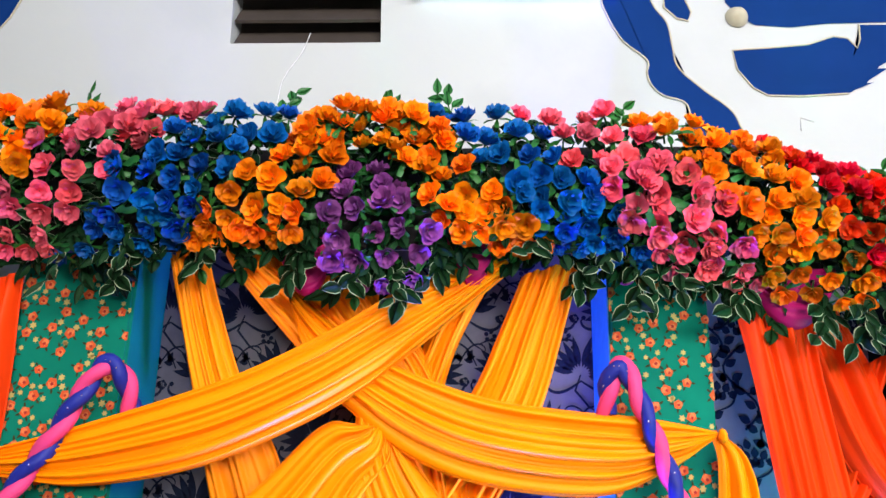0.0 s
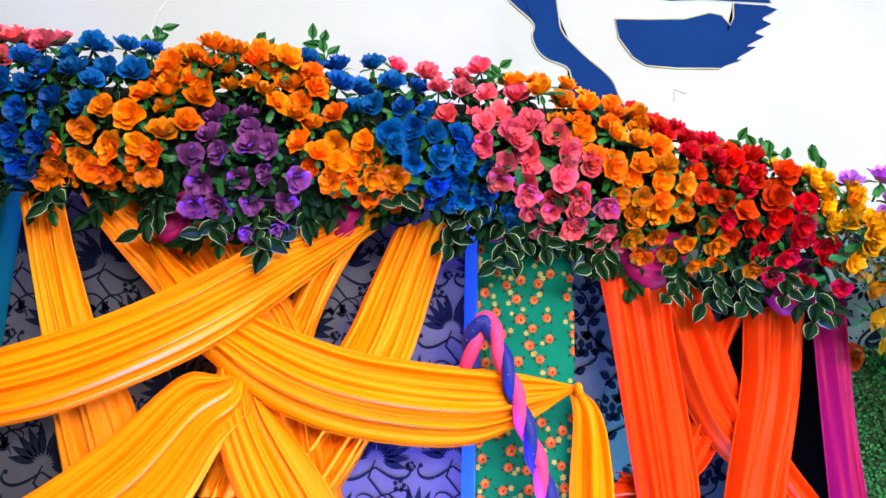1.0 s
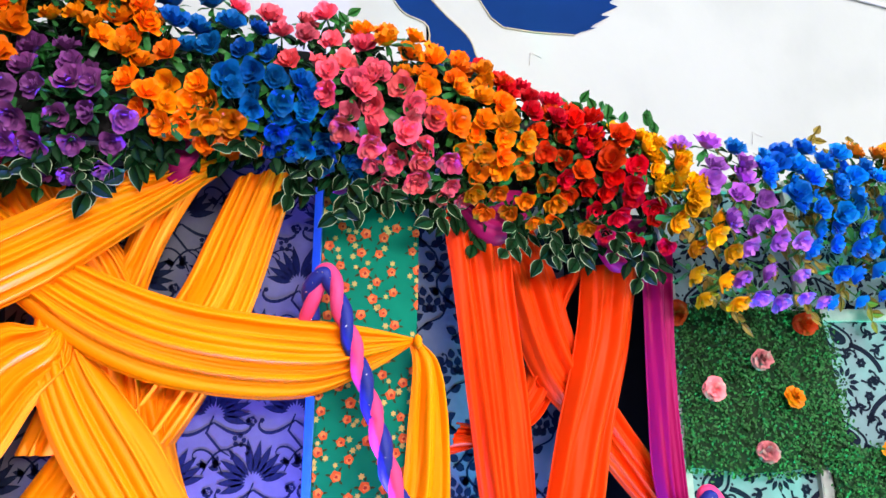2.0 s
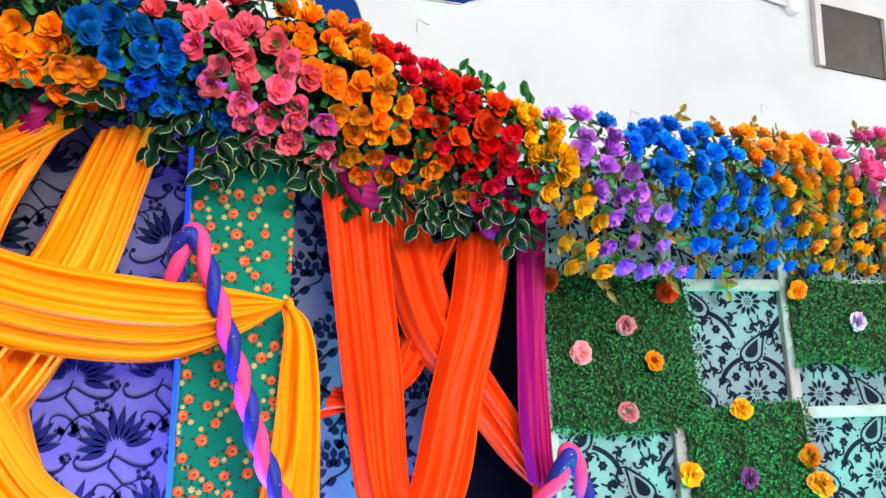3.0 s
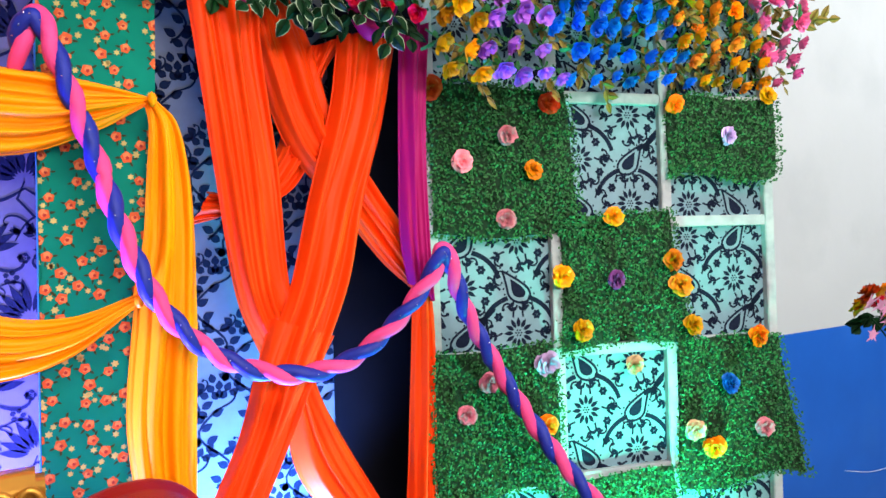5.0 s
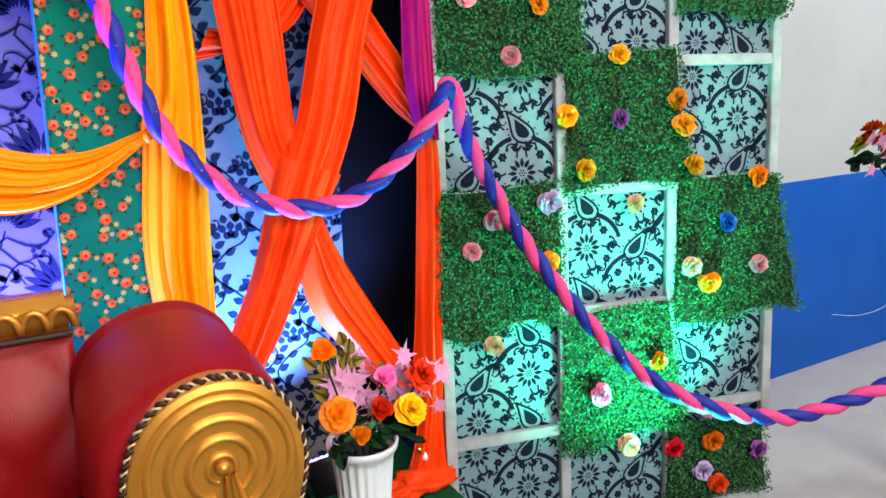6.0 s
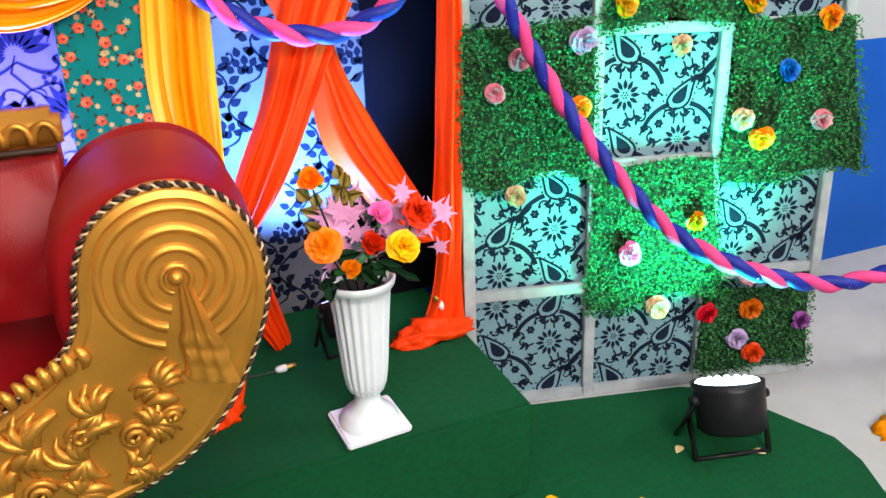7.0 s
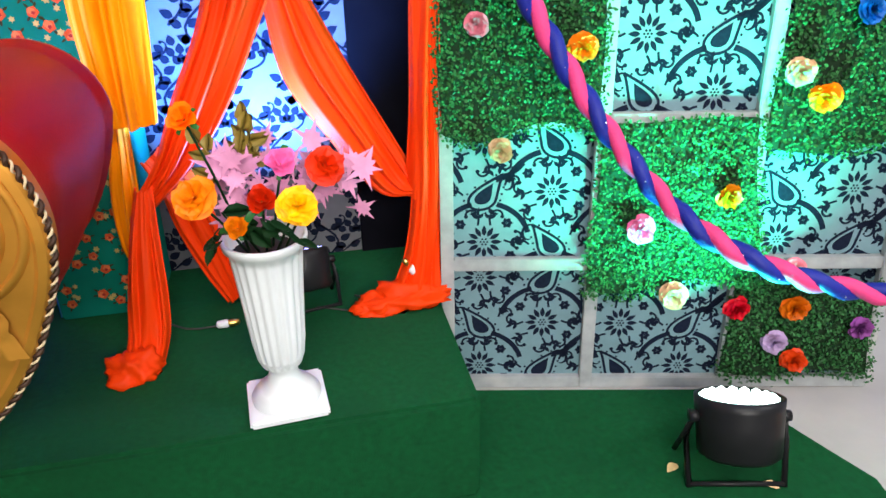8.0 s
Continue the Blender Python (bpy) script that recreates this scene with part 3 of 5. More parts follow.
# ---- drapes ----
def sash(rows, pleats=8, depth=0.014, bulge=0.035, seed=0, steps=46):
    """A pleated strip of cloth. Rows: x, z of one edge, x, z of the other, and y."""
    rng = random.Random(seed)
    bm = bmesh.new()
    c = curve_points(rows, steps)
    n = pleats * 7
    ph = [rng.uniform(0, math.tau) for _ in range(4)]
    jit = [rng.uniform(0.3, 1.9) for _ in range(pleats + 1)]
    cum = np.cumsum([0] + jit)
    cum = cum / cum[-1]
    grid = []
    for i, (ax, az, bx, bz, y) in enumerate(c):
        s = i / (steps - 1)
        width = math.hypot(bx - ax, bz - az)
        row = []
        for j in range(n + 1):
            u = j / n
            pl = np.interp(u + 0.018 * math.sin(6 * s + ph[0]) * math.sin(math.pi * u), cum, range(pleats + 2))
            k = int(pl)
            amp = 0.55 + 0.45 * math.sin(2.3 * k + ph[1] + 2.2 * s)
            fold = abs(math.sin(math.pi * pl)) ** 0.6 * amp + 0.30 * math.sin(13 * u + 5 * s + ph[2]) + 0.08 * math.sin(31 * u - 4 * s + ph[3])
            e = 2 * u - 1
            d = bulge * (1 - e * e) ** 0.8 + depth * fold * min(1, width / 0.09)
            d *= min(1.0, 0.35 + width / 0.14)
            if j in (0, n):
                d -= 0.012
            row.append(bm.verts.new((ax + (bx - ax) * u, y - d + 0.02, az + (bz - az) * u)))
        grid.append(row)
    for q, w in zip(grid, grid[1:]):
        for j in range(n):
            bm.faces.new((q[j], q[j + 1], w[j + 1], w[j]))
    return bm, [tuple(r[0].co) for r in grid], [tuple(r[-1].co) for r in grid]


SASHES = [
    ("yellow", "left_upright", [(-0.80, 2.66, -0.70, 2.69, 2.06), (-0.77, 2.49, -0.66, 2.52, 2.09), (-0.73, 2.28, -0.59, 2.30, 2.13), (-0.68, 2.03, -0.49, 2.11, 2.17), (-0.64, 1.86, -0.43, 1.91, 2.20)]),
    ("yellow", "left_diagonal", [(-0.67, 2.74, -0.62, 2.75, 2.04), (-0.60, 2.61, -0.44, 2.62, 2.08), (-0.45, 2.43, -0.24, 2.50, 2.14), (-0.24, 2.20, -0.03, 2.28, 2.19), (-0.14, 1.98, 0.06, 2.02, 2.21), (-0.03, 1.74, 0.12, 1.77, 2.22), (0.10, 1.54, 0.19, 1.58, 2.22)]),
    ("yellow", "right_upright", [(0.24, 2.60, 0.41, 2.64, 2.06), (0.17, 2.44, 0.36, 2.46, 2.10), (0.10, 2.29, 0.29, 2.23, 2.15), (-0.04, 2.07, 0.19, 2.02, 2.20), (-0.20, 1.86, 0.05, 1.79, 2.22), (-0.36, 1.62, -0.10, 1.54, 2.23), (-0.52, 1.38, -0.26, 1.28, 2.24)]),
    ("yellow", "centre_fall", [(0.10, 2.64, 0.19, 2.66, 2.08), (-0.02, 2.48, 0.09, 2.50, 2.12), (-0.08, 2.35, 0.02, 2.35, 2.17), (-0.20, 2.10, -0.05, 2.10, 2.20), (-0.30, 1.85, -0.15, 1.85, 2.22)]),
    ("yellow", "centre_fan", [(-0.48, 2.66, -0.18, 2.62, 2.07), (-0.37, 2.50, -0.10, 2.46, 2.11), (-0.25, 2.35, -0.02, 2.33, 2.15), (-0.15, 2.12, 0.06, 2.12, 2.19), (-0.08, 1.90, 0.08, 1.90, 2.21)]),
    ("yellow", "swag_low_left", [(-0.10, 2.17, -0.22, 2.29, 2.04), (-0.24, 2.18, -0.14, 2.11, 2.03), (-0.34, 2.17, -0.22, 1.99, 2.03), (-0.53, 1.99, -0.33, 1.81, 2.03), (-0.78, 1.83, -0.58, 1.63, 2.03), (-1.17, 1.72, -1.07, 1.62, 2.05)]),
    ("yellow", "swag_low_right", [(-0.24, 2.22, -0.11, 2.10, 2.05), (-0.24, 2.05, -0.06, 2.05, 2.05), (-0.15, 1.82, 0.06, 1.89, 2.05), (0.05, 1.55, 0.18, 1.70, 2.04), (0.30, 1.43, 0.36, 1.59, 2.03), (0.50, 1.46, 0.53, 1.57, 2.02), (0.69, 1.59, 0.69, 1.62, 2.00)]),
    ("yellow", "swag_right", [(-0.57, 2.71, -0.44, 2.64, 2.08), (-0.36, 2.50, -0.39, 2.35, 2.06), (-0.15, 2.35, -0.27, 2.23, 2.03), (0.10, 2.25, -0.10, 2.10, 2.01), (0.33, 2.21, 0.11, 2.02, 2.00), (0.52, 2.19, 0.40, 1.99, 1.99), (0.64, 2.17, 0.59, 2.05, 1.99), (0.74, 2.15, 0.73, 2.13, 2.00)]),
    ("yellow", "swag_left", [(-1.34, 2.10, -1.33, 2.07, 2.00), (-1.17, 2.13, -1.14, 2.05, 1.99), (-0.90, 2.20, -0.94, 2.03, 1.97), (-0.55, 2.31, -0.66, 2.07, 1.95), (-0.28, 2.44, -0.42, 2.16, 1.95), (-0.07, 2.57, -0.22, 2.27, 1.97), (0.08, 2.62, -0.03, 2.42, 2.00), (0.18, 2.65, 0.20, 2.61, 2.02)]),
    ("yellow", "tail_right", [(0.73, 2.14, 0.76, 2.14, 2.00), (0.74, 2.07, 0.81, 2.08, 2.00), (0.73, 1.91, 0.84, 1.94, 2.02), (0.72, 1.77, 0.85, 1.77, 2.03), (0.69, 1.62, 0.85, 1.57, 2.03), (0.69, 1.58, 0.85, 1.49, 2.03), (0.66, 1.29, 0.84, 1.24, 2.03), (0.67, 1.08, 0.83, 1.06, 2.01), (0.68, 0.95, 0.82, 0.94, 2.0)]),
    ("yellow", "tail_inner", [(0.68, 1.20, 0.76, 1.20, 2.03), (0.69, 0.95, 0.74, 0.95, 2.02), (0.66, 0.74, 0.73, 0.74, 2.01), (0.66, 0.60, 0.72, 0.60, 2.0), (0.68, 0.52, 0.70, 0.52, 2.0)]),
    ("orange", "fall_left", [(0.84, 2.54, 1.05, 2.47, 2.03), (0.87, 2.31, 1.05, 2.29, 2.03), (0.92, 1.96, 1.10, 1.95, 2.06), (0.98, 1.59, 1.14, 1.60, 2.09), (1.07, 1.37, 1.23, 1.40, 2.12)]),
    ("orange", "fall_right", [(1.30, 2.38, 1.49, 2.37, 2.03), (1.27, 2.16, 1.44, 2.12, 2.03), (1.19, 1.87, 1.36, 1.86, 2.03), (1.13, 1.61, 1.31, 1.62, 2.04), (1.05, 1.39, 1.22, 1.38, 2.05)]),
    ("orange", "cross_right", [(1.01, 2.47, 1.15, 2.49, 2.06), (1.05, 2.30, 1.23, 2.34, 2.08), (1.15, 2.04, 1.30, 2.13, 2.10), (1.31, 1.86, 1.45, 1.91, 2.12), (1.46, 1.67, 1.54, 1.76, 2.10), (1.56, 1.57, 1.57, 1.59, 2.05)]),
    ("orange", "cross_left", [(1.16, 2.32, 1.35, 2.39, 2.10), (1.16, 2.20, 1.27, 2.24, 2.13), (1.13, 2.02, 1.24, 2.02, 2.15), (0.99, 1.85, 1.13, 1.88, 2.17), (0.86, 1.80, 0.92, 1.90, 2.18)]),
    ("orange", "low_left", [(1.07, 1.52, 1.26, 1.45, 2.04), (1.02, 1.37, 1.20, 1.35, 2.03), (0.96, 1.18, 1.12, 1.19, 2.02), (0.87, 1.00, 1.01, 0.98, 2.00), (0.80, 0.84, 0.90, 0.83, 1.98), (0.73, 0.74, 0.76, 0.70, 1.96)]),
    ("orange", "low_right", [(1.06, 1.46, 1.18, 1.50, 2.14), (1.12, 1.27, 1.23, 1.28, 2.13), (1.16, 1.01, 1.31, 1.10, 2.11), (1.27, 0.83, 1.42, 0.89, 2.08), (1.39, 0.67, 1.50, 0.74, 2.05), (1.49, 0.66, 1.50, 0.72, 2.00)]),
    ("orange", "tail_right", [(1.53, 1.63, 1.58, 1.61, 2.00), (1.52, 1.43, 1.59, 1.44, 2.00), (1.51, 1.21, 1.59, 1.20, 2.00), (1.50, 0.90, 1.59, 0.88, 2.00), (1.48, 0.67, 1.59, 0.64, 2.00)]),
    ("magenta", "fall", [(1.49, 2.42, 1.58, 2.43, 2.00), (1.48, 2.22, 1.56, 2.22, 1.98), (1.48, 1.97, 1.56, 1.98, 1.98), (1.48, 1.75, 1.57, 1.74, 1.98), (1.50, 1.60, 1.58, 1.54, 1.98)]),
    ("orange", "tail_low_right", [(1.53, 1.25, 1.58, 1.25, 1.99), (1.51, 1.00, 1.58, 1.00, 1.99), (1.50, 0.72, 1.58, 0.72, 1.98), (1.47, 0.51, 1.57, 0.50, 1.97), (1.42, 0.38, 1.57, 0.35, 1.95)]),
    ("orange", "tail_low_left", [(0.75, 0.80, 0.79, 0.80, 1.90), (0.72, 0.68, 0.79, 0.69, 1.86), (0.69, 0.52, 0.79, 0.52, 1.82), (0.67, 0.40, 0.78, 0.42, 1.79), (0.63, 0.30, 0.75, 0.33, 1.76)]),
    ("orange", "low_swag_left", [(0.75, 0.82, 0.80, 0.86, 2.03), (0.78, 0.72, 0.88, 0.76, 2.06), (0.80, 0.60, 0.91, 0.64, 2.08), (0.85, 0.46, 0.94, 0.51, 2.08), (0.91, 0.34, 0.97, 0.37, 2.06)]),
    ("orange", "far_left", [(-1.46, 2.55, -1.21, 2.61, 2.02), (-1.41, 2.36, -1.21, 2.39, 2.02), (-1.37, 2.12, -1.23, 2.12, 2.04)]),
]
DRAPE_WORDS = {"yellow": "golden yellow pleated satin drape crossing the stage backdrop", "orange": "bright orange pleated chiffon drape in the side portal", "magenta": "magenta chiffon fall beside the orange drapes"}
KNOTS = {"swag_right": (0.742, 1.985, 2.14), "swag_low_right": (0.692, 1.985, 1.61), "cross_right": (1.56, 2.03, 1.585)}
for k, (color, where, rows) in enumerate(SASHES):
    wide = max(math.hypot(r[2] - r[0], r[3] - r[1]) for r in rows)
    cloth, edge_a, edge_b = sash(rows, pleats=max(4, int(wide / 0.030)), seed=k, depth=0.030, bulge=0.03 if wide > 0.12 else 0.02)
    d = thing("drape", DRAPE_WORDS[color] if "tail" not in where else color + " pleated cloth tail hanging to the stage", "drape", color + " drapes")
    part("cloth", cloth, CLOTH[color], d)
    for line in (edge_a, edge_b):
        bm = bmesh.new()
        tube(bm, line, 0.0032, 6)
        part("hem", bm, CLOTH[color], d)
    if where in KNOTS:
        x, y, z = KNOTS[where]
        bm = bmesh.new()
        bmesh.ops.create_icosphere(bm, subdivisions=3, radius=1)
        for v in bm.verts:
            a = math.atan2(v.co.z, v.co.x)
            v.co = Vector((x, y, z)) + Vector((v.co.x * 0.012, v.co.y * 0.016, v.co.z * 0.019)) * (1 + 0.12 * math.sin(9 * a + 4 * v.co.y))
        part("knot", bm, CLOTH[color], d)

# magenta cloth that shows under the flower arch
for k, (x0, x1, z0, y) in enumerate(((-0.46, -0.30, 2.54, 1.98), (0.02, 0.16, 2.56, 1.98), (0.44, 0.60, 2.565, 1.985), (0.86, 1.10, 2.435, 1.975), (1.28, 1.46, 2.36, 1.95))):
    rows = [(x0, z0 + 0.10, x0 - 0.01, z0 + 0.16, y), ((x0 * 2 + x1) / 3, z0 + 0.0, (x0 * 2 + x1) / 3, z0 + 0.16, y - 0.01), ((x0 + x1 * 2) / 3, z0 + 0.0, (x0 + 2 * x1) / 3, z0 + 0.16, y - 0.01), (x1, z0 + 0.10, x1 + 0.01, z0 + 0.16, y)]
    tagged(part("valance", sash(rows, 5, 0.008, 0.02, seed=50 + k, steps=18)[0], CLOTH["magenta" if k != 2 else "purple"]), "magenta cloth swag peeping out under the flowers", "valance", "magenta valances")


def crumple(x, y, z, sx, sy, sz, color, seed, label, name="pooled_cloth"):
    rng = random.Random(seed)
    bm = bmesh.new()
    bmesh.ops.create_icosphere(bm, subdivisions=4, radius=1)
    off = Vector((rng.uniform(0, 50), rng.uniform(0, 50), 0))
    for v in bm.verts:
        p = v.co.copy()
        k = 1 + 0.45 * noise.noise(p * 1.6 + off) + 0.22 * abs(noise.noise(p * 4.5 + off)) * 2 - 0.1
        v.co = Vector((p.x * k * sx, p.y * k * sy, max(0, (p.z + 0.25) * k * sz)))
    return tagged(part(name, bm, CLOTH[color], at=pose(x, y, z)), label, "cloth")


crumple(1.46, 1.95, STAGE, 0.13, 0.07, 0.05, "orange", 3, "pooled end of the orange drape on the carpet")
crumple(1.36, 1.93, STAGE, 0.08, 0.05, 0.035, "orange", 8, "pooled end of the orange drape on the carpet")
crumple(0.69, 1.76, STAGE, 0.07, 0.06, 0.06, "orange", 9, "gathered end of the orange drape on the carpet")


# ---- twisted cloth ropes ----
def rope(ctrl, n, label, radius=0.0205, turns_per_m=5.6):
    c = curve_points(ctrl, n)
    seg = np.linalg.norm(np.diff(c, axis=0), axis=1)
    dist = np.concatenate([[0], np.cumsum(seg)])
    r = thing("cloth_rope", label, "rope", "twisted ropes")
    rng = random.Random(int(dist[-1] * 100))
    dots = bmesh.new()
    for strand, mat, nm in ((0, ROPE_PINK, "pink_strand"), (1, ROPE_BLUE, "blue_strand")):
        bm = bmesh.new()
        pts = []
        for i in range(n):
            d = Vector(c[min(i + 1, n - 1)] - c[max(i - 1, 0)]).normalized()
            a = d.cross(Vector((0.1, 1, 0.2))).normalized()
            b = d.cross(a)
            ang = dist[i] * turns_per_m * math.tau + strand * math.pi
            p = Vector(c[i]) + radius * 0.50 * (math.cos(ang) * a + math.sin(ang) * b)
            pts.append(p)
            if i % 5 == 0 and strand:
                bmesh.ops.create_icosphere(dots, subdivisions=1, radius=0.0022, matrix=Matrix.Translation(p + Vector((rng.uniform(-0.01, 0.01), -radius * 0.95, rng.uniform(-0.008, 0.008)))))
        tube(bm, pts, lambda s: radius * 0.94 * (1 + 0.05 * math.sin(40 * s)), 10)
        part(nm, bm, mat, r)
    part("sequin", dots, SEQUIN, r)
    return r


rope([(0.445, 2.02, 2.20), (0.45, 1.985, 2.28), (0.485, 1.965, 2.325), (0.53, 1.95, 2.20), (0.60, 1.945, 1.98), (0.66, 1.93, 1.77), (0.73, 1.92, 1.61), (0.82, 1.90, 1.50), (0.93, 1.89, 1.425), (1.08, 1.875, 1.385),
      (1.23, 1.86, 1.41), (1.36, 1.825, 1.51), (1.46, 1.79, 1.64), (1.495, 1.775, 1.72), (1.53, 1.78, 1.665), (1.59, 1.80, 1.53), (1.70, 1.80, 1.345), (1.78, 1.765, 1.20), (1.86, 1.68, 1.05), (1.935, 1.59, 0.925), (2.04, 1.50, 0.795), (2.13, 1.41, 0.725), (2.24, 1.34, 0.675), (2.40, 1.30, 0.625), (2.56, 1.25, 0.615), (2.85, 1.12, 0.72), (3.15, 1.08, 0.86)], 420,
     "pink and navy twisted cloth rope slung before the stage")
rope([(-0.845, 2.03, 2.20), (-0.855, 1.98, 2.30), (-0.90, 1.96, 2.34), (-0.955, 1.95, 2.26), (-1.02, 1.95, 2.14), (-1.12, 1.94, 1.98), (-1.22, 1.93, 1.75)], 110, "pink and navy twisted cloth rope slung before the stage")

# ---- roses, leaves ----
def cup_petal(bm, turn, tilt, length, width, curl_out, lift, mat=0, nu=3, nv=4):
    grid = []
    for j in range(nv + 1):
        s = j / nv
        w = width * math.sin(math.pi * min(1, 0.20 + 0.44 * s)) * (1 if s < 0.9 else 0.86)
        reach = length * s
        bend = tilt + curl_out * s * s
        row = []
        for i in range(nu + 1):
            e = 2 * i / nu - 1
            r = (reach * math.sin(bend) + 0.12 * length) if j else 0.0
            z = (lift if j else 0.0) + reach * math.cos(bend) * 0.9 + (0.12 * width * e * e if j else 0.0) + (0.06 * width * math.sin(7 * e + turn * 3) if j == nv else 0)
            a = turn + e * w / max(0.35 * length + r, 0.006) * 0.62
            row.append(bm.verts.new((r * math.cos(a), r * math.sin(a), z)))
        grid.append(row)
    for q, w in zip(grid, grid[1:]):
        for i in range(nu):
            bm.faces.new((q[i], q[i + 1], w[i + 1], w[i])).material_index = mat


def rose_mesh(seed, mat, radius, layers):
    """A ruffled cloth bloom that faces +z."""
    rng = random.Random(seed)
    bm = bmesh.new()
    for k, (count, tilt, size, out) in enumerate(layers):
        for i in range(count):
            cup_petal(bm, i * math.tau / count + k * 0.7 + rng.uniform(-0.2, 0.2), tilt + rng.uniform(-0.15, 0.15), radius * size * rng.uniform(0.88, 1.1), radius * 1.75 * size, out * rng.uniform(0.5, 1.1), 0.004 * k)
    bmesh.ops.remove_doubles(bm, verts=bm.verts, dist=0.00002)
    return finish(bm, mat)


def leaf_spray(seed, mats, count=5, size=0.055, edge=True):
    """A hanging sprig of leaves that droops towards -z."""
    rng = random.Random(seed)
    bm = bmesh.new()
    stem = [(0.01 * math.sin(k), -0.004 * k, -0.022 * k) for k in range(count)]
    tube(bm, stem, 0.0018, 5)
    for k in range(count):
        base = Vector(stem[k])
        side = 1 if k % 2 else -1
        droop = rng.uniform(0.2, 1.0)
        d = Vector((side * rng.uniform(0.2, 0.9), -rng.uniform(0.05, 0.45), -0.25 - droop)).normalized()
        across = d.cross(Vector((0, -1, 0.15))).normalized()
        up = across.cross(d)
        L, W = size * rng.uniform(0.8, 1.25), size * rng.uniform(0.28, 0.36)
        rim, inner = [], []
        mid = [base + d * L * s + up * 0.15 * L * math.sin(math.pi * s) for s in (0, 0.25, 0.5, 0.75, 1)]
        for sgn in (1, -1):
            outer = [base + d * L * s + across * sgn * W * math.sin(math.pi * s ** 0.8) + up * 0.02 * L for s in (0, 0.25, 0.5, 0.75, 1)]
            v_mid = [bm.verts.new(p) for p in mid]
            v_in = [bm.verts.new(p + (q - p) * (0.88 if edge else 0.5)) for p, q in zip(mid, outer)]
            v_out = [bm.verts.new(q) for q in outer]
            for a in range(4):
                bm.faces.new((v_mid[a], v_mid[a + 1], v_in[a + 1], v_in[a]))
                bm.faces.new((v_in[a], v_in[a + 1], v_out[a + 1], v_out[a])).material_index = 1 if edge else 0
    bmesh.ops.remove_doubles(bm, verts=bm.verts, dist=0.00005)
    return finish(bm, mats)


def ruffled_bloom(seed, mat, radius=0.036):
    """A crumpled cloth blossom facing +z: three nested ruffled cups, with sepals and one leaf behind."""
    rng = random.Random(seed)
    bm = bmesh.new()
    for flare, high, lobes, sink in ((1.0, 0.80, 5, 0.0), (0.72, 1.02, 4, 0.002), (0.42, 1.08, 3, 0.004)):
        ph = [rng.uniform(0, math.tau) for _ in range(4)]
        rows, n = [], 28
        for j in range(5):
            q = j / 4
            row = []
            for i in range(n):
                a = i * math.tau / n
                lobe = 1 - 0.13 * q * abs(math.sin(lobes * a / 2 + ph[0])) ** 6 + 0.10 * q * math.sin(3 * a + ph[1])
                r = radius * flare * (0.10 + 0.90 * q ** 0.75) * lobe
                z = sink + radius * high * (q ** 1.15) * (1 - 0.22 * q * q) + radius * q * q * (0.12 * math.sin(5 * a + ph[2]) + 0.06 * math.sin(9 * a + ph[3]))
                row.append(bm.verts.new((r * math.cos(a), r * math.sin(a), z)))
            rows.append(row)
        for q, w in zip(rows, rows[1:]):
            for i in range(n):
                bm.faces.new((q[i], q[(i + 1) % n], w[(i + 1) % n], w[i]))
    for i in range(4):
        cup_petal(bm, i * 1.57 + 0.4, 1.3, radius * 0.9, radius * 0.42, 0.4, -0.006, 1, 2, 3)
    cup_petal(bm, rng.uniform(0, 6), 1.45, radius * 1.45, radius * 0.60, 0.3, -0.010, 1, 2, 4)
    tube(bm, [(0, 0, -0.05), (0, 0, 0.004)], 0.003, 5, mat=1)
    return finish(bm, [mat, LEAF_BRIGHT])


ROSES = {c: [ruffled_bloom(20 * i + s, PETAL[c]) for s in range(4)] for i, c in enumerate(PETAL)}
CARNATION = {c: rose_mesh(400 + i, PETAL[c], 0.036, ((7, 1.15, 1.0, 0.45), (6, 0.85, 0.95, 0.4), (5, 0.55, 0.85, 0.35), (4, 0.25, 0.7, 0.2))) for i, c in enumerate(PETAL)}
SPRAYS = [leaf_spray(s, [LEAF, LEAF_EDGE]) for s in range(5)]
SPRAYS_DARK = [leaf_spray(30 + s, [LEAF, LEAF], edge=False) for s in range(3)]
SPRAYS_BRIGHT = [leaf_spray(60 + s, [LEAF_BRIGHT, LEAF_BRIGHT], count=4, size=0.045, edge=False) for s in range(3)]
SPRAYS_GOLD = [leaf_spray(70 + s, [LEAF_GOLD, LEAF_GOLD], count=5, size=0.05, edge=False) for s in range(3)]


def facing(p, d, roll, scale=1.0):
    """A pose at p whose z axis points along d."""
    q = Vector(d).to_track_quat("Z", "Y").to_matrix().to_4x4()
    return Matrix.Translation(p) @ q @ pose(0, 0, 0, 0, 0, roll) @ Matrix.Scale(scale, 4)


def arch_depth(v, x):
    """How far forward the arch stands: v 0 at its top, 1 at its foot."""
    base = 1.97 if x < 1.2 else 1.97 - min(1, (x - 1.2) / 0.4) * 0.14
    return base - 0.13 * math.sin(math.pi * (0.22 + 0.66 * v))


